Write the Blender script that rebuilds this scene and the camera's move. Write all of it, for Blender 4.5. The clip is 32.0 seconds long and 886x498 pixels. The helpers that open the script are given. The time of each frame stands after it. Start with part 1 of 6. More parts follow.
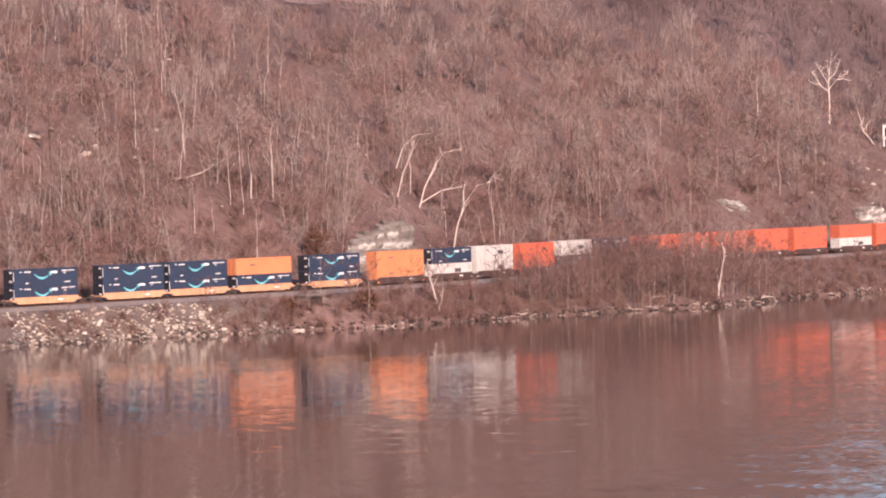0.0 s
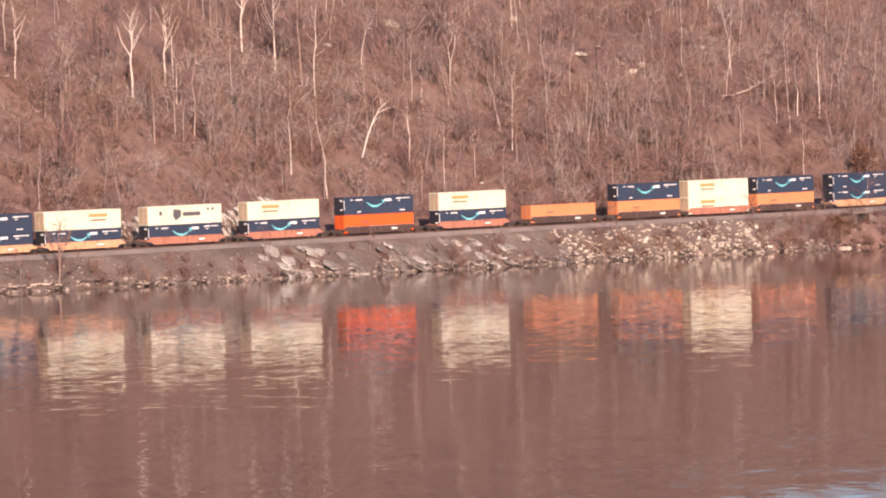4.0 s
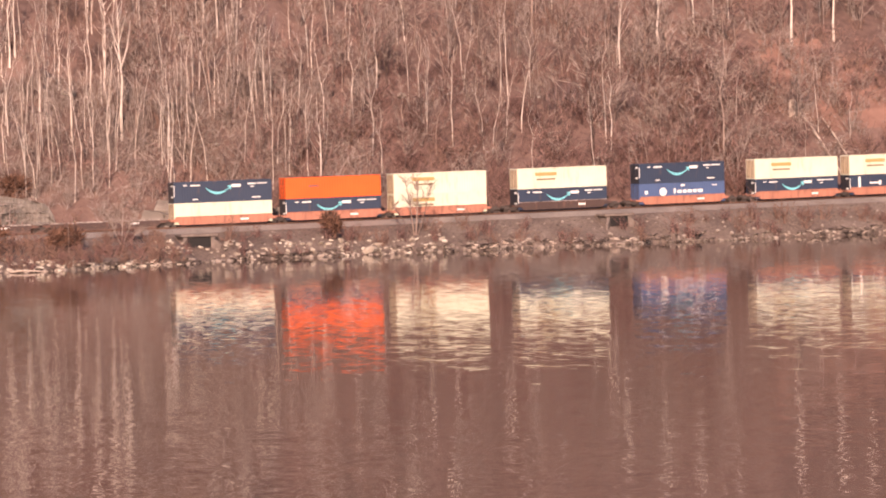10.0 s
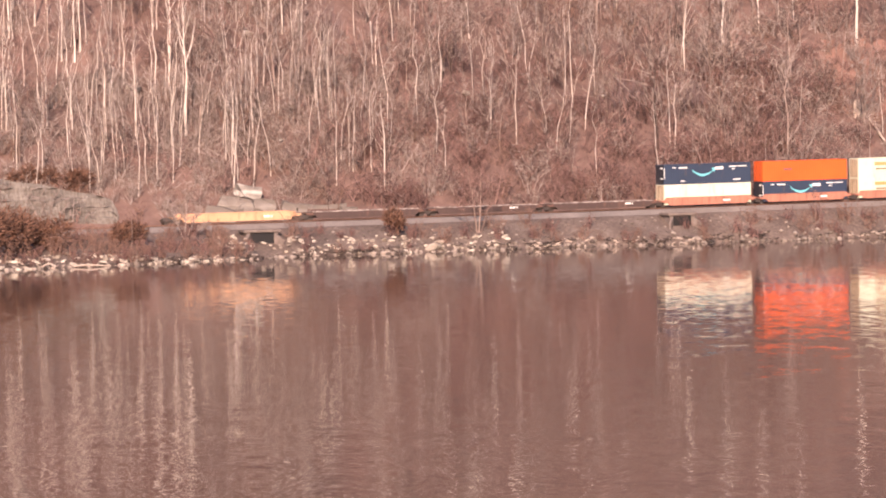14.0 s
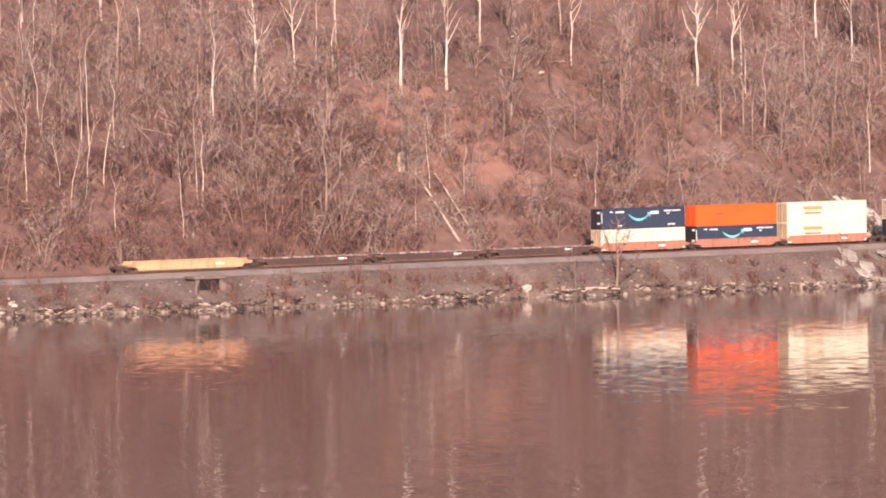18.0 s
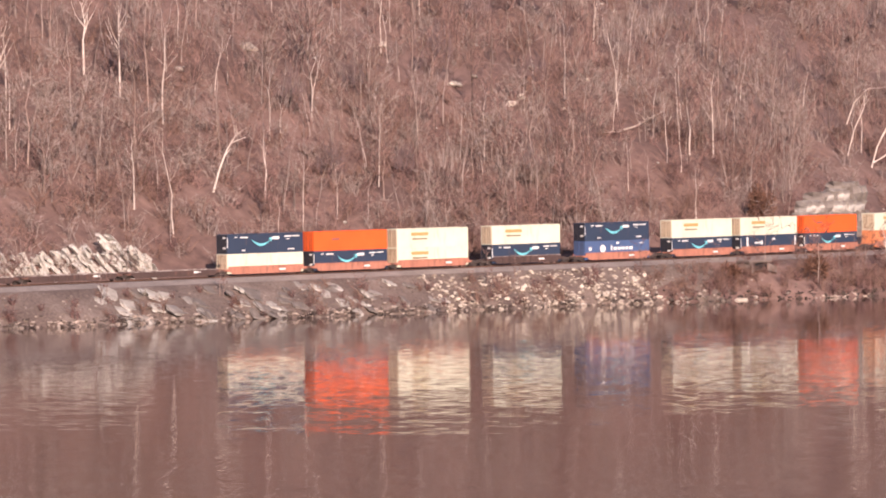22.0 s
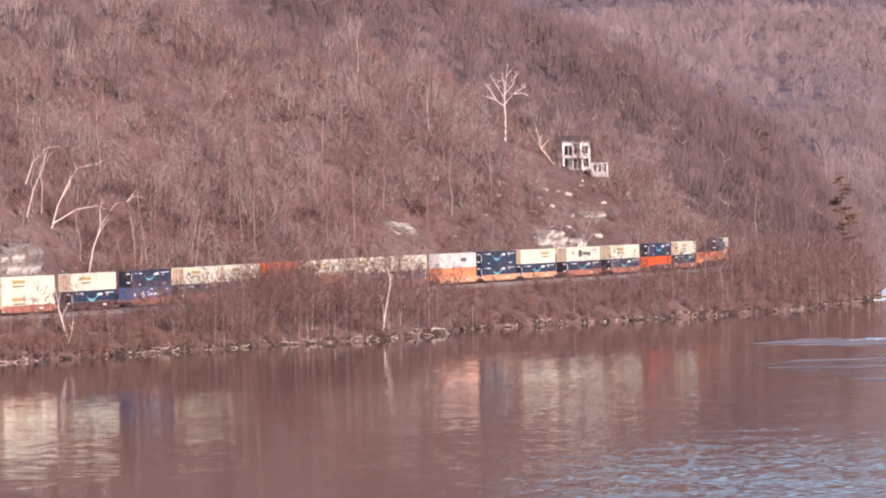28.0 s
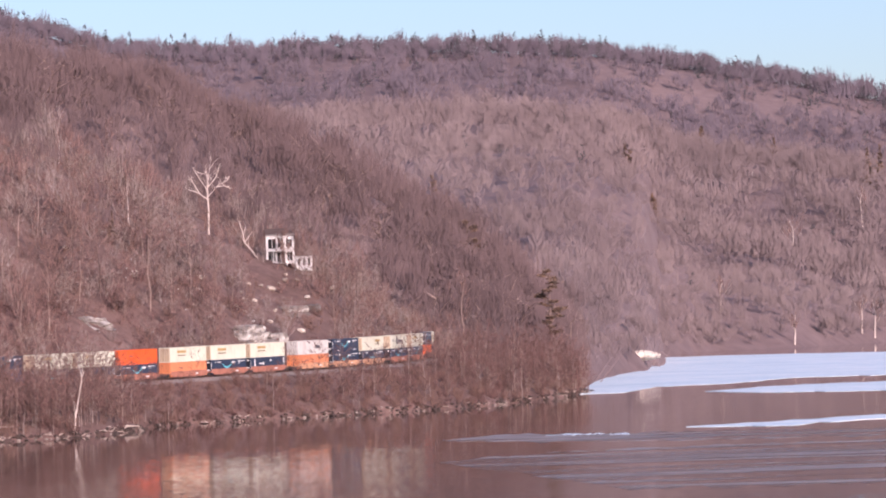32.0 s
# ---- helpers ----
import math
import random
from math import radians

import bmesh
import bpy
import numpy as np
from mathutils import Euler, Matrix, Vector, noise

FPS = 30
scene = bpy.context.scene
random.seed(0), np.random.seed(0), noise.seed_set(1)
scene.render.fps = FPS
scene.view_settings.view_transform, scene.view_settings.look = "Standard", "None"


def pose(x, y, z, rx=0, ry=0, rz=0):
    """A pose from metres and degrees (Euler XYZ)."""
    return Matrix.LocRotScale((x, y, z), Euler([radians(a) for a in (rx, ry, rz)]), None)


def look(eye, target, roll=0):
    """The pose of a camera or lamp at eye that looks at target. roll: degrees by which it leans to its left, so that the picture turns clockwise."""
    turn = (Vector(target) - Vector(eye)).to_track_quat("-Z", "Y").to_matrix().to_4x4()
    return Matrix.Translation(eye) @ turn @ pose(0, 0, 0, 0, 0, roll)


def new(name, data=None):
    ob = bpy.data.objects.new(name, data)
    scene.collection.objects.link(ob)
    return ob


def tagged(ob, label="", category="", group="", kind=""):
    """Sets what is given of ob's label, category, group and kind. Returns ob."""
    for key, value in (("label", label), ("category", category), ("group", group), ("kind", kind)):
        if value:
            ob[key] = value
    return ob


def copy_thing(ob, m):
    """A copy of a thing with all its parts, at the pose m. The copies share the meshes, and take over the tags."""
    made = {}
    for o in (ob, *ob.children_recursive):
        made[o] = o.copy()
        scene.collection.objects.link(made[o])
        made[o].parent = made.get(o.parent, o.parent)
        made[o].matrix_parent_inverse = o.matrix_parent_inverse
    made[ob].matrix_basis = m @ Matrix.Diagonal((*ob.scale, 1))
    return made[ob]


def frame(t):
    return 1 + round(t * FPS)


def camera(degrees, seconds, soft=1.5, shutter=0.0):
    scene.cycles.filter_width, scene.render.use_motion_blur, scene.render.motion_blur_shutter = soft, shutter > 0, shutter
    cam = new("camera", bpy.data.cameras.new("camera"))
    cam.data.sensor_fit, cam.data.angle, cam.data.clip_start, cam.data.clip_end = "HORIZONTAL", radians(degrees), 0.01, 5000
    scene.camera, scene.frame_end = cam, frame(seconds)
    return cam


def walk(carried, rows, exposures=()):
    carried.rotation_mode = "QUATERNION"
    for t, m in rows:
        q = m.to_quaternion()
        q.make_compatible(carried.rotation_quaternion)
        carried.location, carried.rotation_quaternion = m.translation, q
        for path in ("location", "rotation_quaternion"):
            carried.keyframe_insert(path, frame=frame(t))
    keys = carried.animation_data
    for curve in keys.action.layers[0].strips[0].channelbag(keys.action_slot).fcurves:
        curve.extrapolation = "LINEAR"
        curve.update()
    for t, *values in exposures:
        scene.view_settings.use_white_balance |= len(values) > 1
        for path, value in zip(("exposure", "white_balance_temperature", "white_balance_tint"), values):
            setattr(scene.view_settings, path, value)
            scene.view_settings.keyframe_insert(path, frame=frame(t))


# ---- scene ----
cam = camera(12.78, 32.0, soft=2.0)


def aim(x, y, z, yaw, pitch, roll):
    a, b = radians(yaw), radians(pitch)
    way = Vector((-math.sin(a) * math.cos(b), math.cos(a) * math.cos(b), math.sin(b)))
    eye = Vector((x, y, z))
    return look(eye, eye + 500 * way, roll)


# seconds, eye (m), yaw to the left, pitch, lean (degrees)
PATH = (
    (0, 0, 0, 20.57, 0.01, -0.567, -1.487),
    (0.5, 0, 0, 20.57, 1.13, -0.767, -1.641),
    (1, 0, 0, 20.57, 2.27, -0.997, -1.741),
    (1.5, 0, 0, 20.57, 3.448, -1.209, -1.676),
    (2, 0, 0, 20.57, 4.644, -1.388, -1.711),
    (2.5, 0, 0, 20.57, 5.72, -1.568, -1.674),
    (4.5, 0, 0, 20.57, 8.792, -1.537, -1.561),
    (5, 0, 0, 20.57, 9.915, -1.577, -1.577),
    (5.5, 0, 0, 20.57, 11.202, -1.714, -1.63),
    (6, 0, 0, 20.57, 12.405, -1.838, -1.491),
    (6.5, 0, 0, 20.57, 13.449, -1.87, -1.362),
    (7, 0, 0, 20.57, 14.377, -1.834, -1.271),
    (7.5, 0, 0, 20.57, 15.335, -1.8, -1.291),
    (8, 0, 0, 20.57, 16.428, -1.828, -1.392),
    (8.5, 0, 0, 20.57, 17.675, -1.895, -1.473),
    (9, 0, 0, 20.57, 19.015, -1.988, -1.531),
    (9.5, 0, 0, 20.57, 20.327, -2.074, -1.489),
    (10, 0, 0, 20.57, 21.397, -2.114, -1.336),
    (10.5, 0, 0, 20.57, 22.113, -2.079, -1.168),
    (11, 0, 0, 20.57, 22.518, -2.009, -0.999),
    (11.5, 0, 0, 20.57, 22.739, -1.924, -0.836),
    (12, 0, 0, 20.57, 22.892, -1.899, -0.656),
    (12.5, 0, 0, 20.57, 23.028, -1.955, -0.574),
    (13, 0, 0, 20.57, 23.044, -2.073, -0.659),
    (13.5, 0, 0, 20.57, 22.823, -2.128, -0.767),
    (14, 0, 0, 20.57, 22.308, -2.132, -0.884),
    (14.5, 0, 0, 20.57, 21.528, -2.009, -0.941),
    (15, 0, 0, 20.57, 20.512, -1.788, -0.98),
    (15.5, -2.06, 5.85, 20.44, 19.411, -1.615, -0.705),
    (16, -5.83, 17.25, 20.17, 18.687, -1.581, -0.695),
    (16.5, -10.04, 30.87, 19.86, 18.022, -1.565, -0.724),
    (17, -13.52, 43.26, 19.59, 17.366, -1.549, -0.772),
    (17.5, -15.22, 50.85, 19.44, 16.673, -1.51, -0.812),
    (18, -14.56, 51.58, 19.45, 15.776, -1.367, -0.869),
    (18.5, -13.72, 52.5, 19.46, 14.661, -1.239, -0.837),
    (19, -12.78, 53.55, 19.47, 13.431, -1.17, -0.812),
    (19.5, -11.79, 54.65, 19.48, 12.191, -1.205, -0.764),
    (20, -10.83, 55.71, 19.5, 11.014, -1.304, -0.75),
    (20.5, -9.87, 56.76, 19.51, 9.876, -1.389, -0.788),
    (21, -8.83, 57.87, 19.52, 8.682, -1.33, -0.759),
    (21.5, -7.67, 59.09, 19.53, 7.405, -1.162, -0.735),
    (22, -6.39, 60.42, 19.55, 6.059, -0.982, -0.633),
    (22.5, -5.15, 61.73, 19.56, 4.787, -0.883, -0.51),
    (23, -4.03, 62.94, 19.58, 3.686, -0.862, -0.4),
    (23.5, -3.07, 64.02, 19.59, 2.766, -0.886, -0.26),
    (24, -2.23, 65, 19.6, 1.991, -0.905, -0.247),
    (24.5, -1.4, 66.03, 19.61, 1.238, -0.924, -0.216),
    (25, -0.45, 67.3, 19.62, 0.403, -0.997, -0.295),
    (25.5, 0.69, 69.12, 19.64, -0.551, -1.056, -0.316),
    (26, 2.02, 71.53, 19.67, -1.59, -1.045, -0.409),
    (26.5, 3.46, 74.19, 19.69, -2.637, -0.938, -0.506),
    (28.5, 7.34, 80.14, 19.75, -5.176, -0.111, -1.368),
    (29, 7.97, 81.02, 19.76, -5.573, 0.067, -1.335),
    (29.5, 8.88, 82.28, 19.77, -6.122, 0.315, -1.379),
    (30, 10.1, 83.97, 19.79, -6.825, 0.544, -1.411),
    (30.5, 11.45, 86.18, 19.81, -7.538, 0.853, -1.4),
    (31, 12.73, 88.64, 19.83, -8.141, 0.993, -1.453),
    (31.5, 13.63, 90.38, 19.85, -8.545, 1.008, -1.437),
    (32, 13.9, 90.42, 19.86, -8.706, 0.951, -1.443),
)
walk(cam, [(row[0], aim(*row[1:])) for row in PATH], ((0.0, 0.61, 6150, 24), (2.0, 0.81, 6300, 22), (4.5, 0.67, 6650, 23), (9.0, 0.65, 7080, 27), (13.0, 0.82, 6650, 21), (15.3, 0.95, 6550, 21), (18.0, 0.82, 6500, 23), (22.0, 0.67, 6200, 20), (24.5, 0.63, 5900, 20), (26.5, 0.67, 5800, 20), (32.0, 0.48, 5650, 26)))

# ---- light ----
SUN_WAY = Vector((0.30, -0.86, 0.40)).normalized()
world = bpy.data.worlds.new("sky")
scene.world = world
world.use_nodes = True
wn, wl = world.node_tree.nodes, world.node_tree.links
sky = wn.new("ShaderNodeTexSky")
sky.sky_type = "NISHITA"
sky.sun_disc = False
sky.sun_elevation = math.asin(SUN_WAY.z)
sky.sun_rotation = math.atan2(SUN_WAY.x, SUN_WAY.y)
sky.dust_density, sky.ozone_density = 1.0, 2.2
wn["Background"].inputs["Strength"].default_value = 0.094
wl.new(sky.outputs[0], wn["Background"].inputs["Color"])
sun = new("sun", bpy.data.lights.new("sun", "SUN"))
sun.data.energy, sun.data.angle, sun.data.color = 4.4, radians(0.6), (1.0, 0.76, 0.6)
sun.matrix_world = look((0, 0, 300), Vector((0, 0, 300)) - SUN_WAY)

# ---- the line of the track, in metres along it (s) and to its hill side (n) ----
BEND_S = np.array((-420, -340, -270, -200, -140, -90, -50, -20, 0, 20, 50, 90, 140, 200, 270, 350))
BEND_H = np.radians((38.29, 42.45, 47.3, 48.27, 46.29, 46.45, 49.42, 52.5, 58.15, 60.77, 62.56, 59.22, 54.53, 53.89, 69.05, 87.04))
LINE_S = np.arange(-700.0, 901.0, 2.0)


def run(heads):
    mid = (heads[1:] + heads[:-1]) / 2
    x = np.concatenate(([0], np.cumsum(2 * np.cos(mid))))
    y = np.concatenate(([0], np.cumsum(2 * np.sin(mid))))
    k = int(np.argmin(abs(LINE_S)))
    return x - x[k] + 0.66, y - y[k] + 750.08, heads


_h = np.interp(LINE_S, BEND_S, BEND_H)
# the rails curl away behind the point; the shore's own line runs straight on
RAILS = run(np.where(LINE_S > 350, BEND_H[-1] + (LINE_S - 350) / 330, _h))
SHORE_LINE = run(np.where(LINE_S > 240, np.interp(240.0, BEND_S, BEND_H), _h))


def rail_z(s):
    """The top of the rails over the river: they climb a little on the way."""
    return 5.945 + 0.0083 * (np.clip(s, -430, 300) + 150)


def line(s, bent=True):
    x, y, h = RAILS if bent else SHORE_LINE
    return float(np.interp(s, LINE_S, x)), float(np.interp(s, LINE_S, y)), float(np.interp(s, LINE_S, h))


def place(s, n, z=0.0, bent=False):
    x, y, h = line(s, bent)
    return Vector((x - n * math.sin(h), y + n * math.cos(h), z))


def at_track(s, n=0.0, z=0.0, turn=0.0, bent=False, tilt=0.0):
    x, y, h = line(s, bent)
    return pose(x - n * math.sin(h), y + n * math.cos(h), z, 0, -tilt, math.degrees(h) + turn)


# ---- materials ----
def material(name, rough=0.8, metal=0.0):
    m = bpy.data.materials.new(name)
    m.use_nodes = True
    b = m.node_tree.nodes["Principled BSDF"]
    b.inputs["Roughness"].default_value, b.inputs["Metallic"].default_value = rough, metal
    return m, m.node_tree.nodes, m.node_tree.links, b


def ramp(nodes, stops):
    r = nodes.new("ShaderNodeValToRGB")
    while len(r.color_ramp.elements) < len(stops):
        r.color_ramp.elements.new(0.5)
    for e, (p, c) in zip(r.color_ramp.elements, stops):
        e.position, e.color = p, (*c, 1)
    return r


def noisy(name, stops, scale, rough=0.85, metal=0.0, fine=6.0, bump=0.3, bump_m=0.05, coords="Object", stretch=(1, 1, 1), tint=0.0, soft=0.0):
    """A surface whose colour wanders over two scales of noise, with a fine relief."""
    m, n, l, b = material(name, rough, metal)
    tc, mp = n.new("ShaderNodeTexCoord"), n.new("ShaderNodeMapping")
    mp.inputs["Scale"].default_value = stretch
    l.new(tc.outputs[coords], mp.inputs[0])
    big, small = n.new("ShaderNodeTexNoise"), n.new("ShaderNodeTexNoise")
    big.inputs["Scale"].default_value, big.inputs["Detail"].default_value = scale, 5
    small.inputs["Scale"].default_value, small.inputs["Detail"].default_value = scale * fine, 4
    for t in (big, small):
        l.new(mp.outputs[0], t.inputs["Vector"])
    mix = n.new("ShaderNodeMix")
    mix.inputs[0].default_value = 0.45
    l.new(big.outputs["Fac"], mix.inputs[2])
    l.new(small.outputs["Fac"], mix.inputs[3])
    last = mix.outputs[0]
    if tint:
        info = n.new("ShaderNodeObjectInfo") if tint > 0 else n.new("ShaderNodeNewGeometry")
        mul = n.new("ShaderNodeMath")
        mul.operation, mul.inputs[2].default_value = "MULTIPLY_ADD", -abs(tint) / 2
        mul.inputs[1].default_value = abs(tint)
        l.new(info.outputs["Random" if tint > 0 else "Random Per Island"], mul.inputs[0])
        add = n.new("ShaderNodeMath")
        l.new(mul.outputs[0], add.inputs[0])
        l.new(last, add.inputs[1])
        last = add.outputs[0]
    r = ramp(n, stops)
    l.new(last, r.inputs[0])
    l.new(r.outputs[0], b.inputs["Base Color"])
    bp = n.new("ShaderNodeBump")
    bp.inputs["Strength"].default_value, bp.inputs["Distance"].default_value = bump, bump_m
    l.new(small.outputs["Fac"], bp.inputs["Height"])
    l.new(bp.outputs[0], b.inputs["Normal"])
    if soft:
        # normals lean towards the sun, so tufts look lit evenly whichever way they lie
        geo, cut, plus = n.new("ShaderNodeNewGeometry"), n.new("ShaderNodeVectorMath"), n.new("ShaderNodeVectorMath")
        cut.operation, cut.inputs["Scale"].default_value = "SCALE", 1 - soft
        plus.inputs[1].default_value = (0.22 * soft, -0.8 * soft, 0.42 * soft)
        l.new(geo.outputs["Normal"], cut.inputs[0])
        l.new(cut.outputs[0], plus.inputs[0])
        l.new(plus.outputs[0], b.inputs["Normal"])
    return m


def paint(name, c, worn=(0.16, 0.09, 0.06), rough=0.5, amount=0.62):
    """Painted steel with streaks of grime and worn spots."""
    m, n, l, b = material(name, rough)
    tc, mp = n.new("ShaderNodeTexCoord"), n.new("ShaderNodeMapping")
    mp.inputs["Scale"].default_value = (0.5, 0.5, 0.12)
    l.new(tc.outputs["Object"], mp.inputs[0])
    t1, t2 = n.new("ShaderNodeTexNoise"), n.new("ShaderNodeTexNoise")
    t1.inputs["Scale"].default_value, t1.inputs["Detail"].default_value = 2.2, 6
    t2.inputs["Scale"].default_value, t2.inputs["Detail"].default_value = 0.35, 3
    l.new(mp.outputs[0], t1.inputs["Vector"])
    l.new(tc.outputs["Object"], t2.inputs["Vector"])
    dirt = ramp(n, ((amount, (0, 0, 0)), (min(1.0, amount + 0.2), (1, 1, 1))))
    l.new(t1.outputs["Fac"], dirt.inputs[0])
    fade = ramp(n, ((0.3, tuple(v * 0.86 for v in c)), (0.7, c)))
    l.new(t2.outputs["Fac"], fade.inputs[0])
    mix = n.new("ShaderNodeMix")
    mix.data_type = "RGBA"
    mix.inputs[7].default_value = (*worn, 1)
    l.new(dirt.outputs[0], mix.inputs[0])
    l.new(fade.outputs[0], mix.inputs[6])
    l.new(mix.outputs[2], b.inputs["Base Color"])
    return m


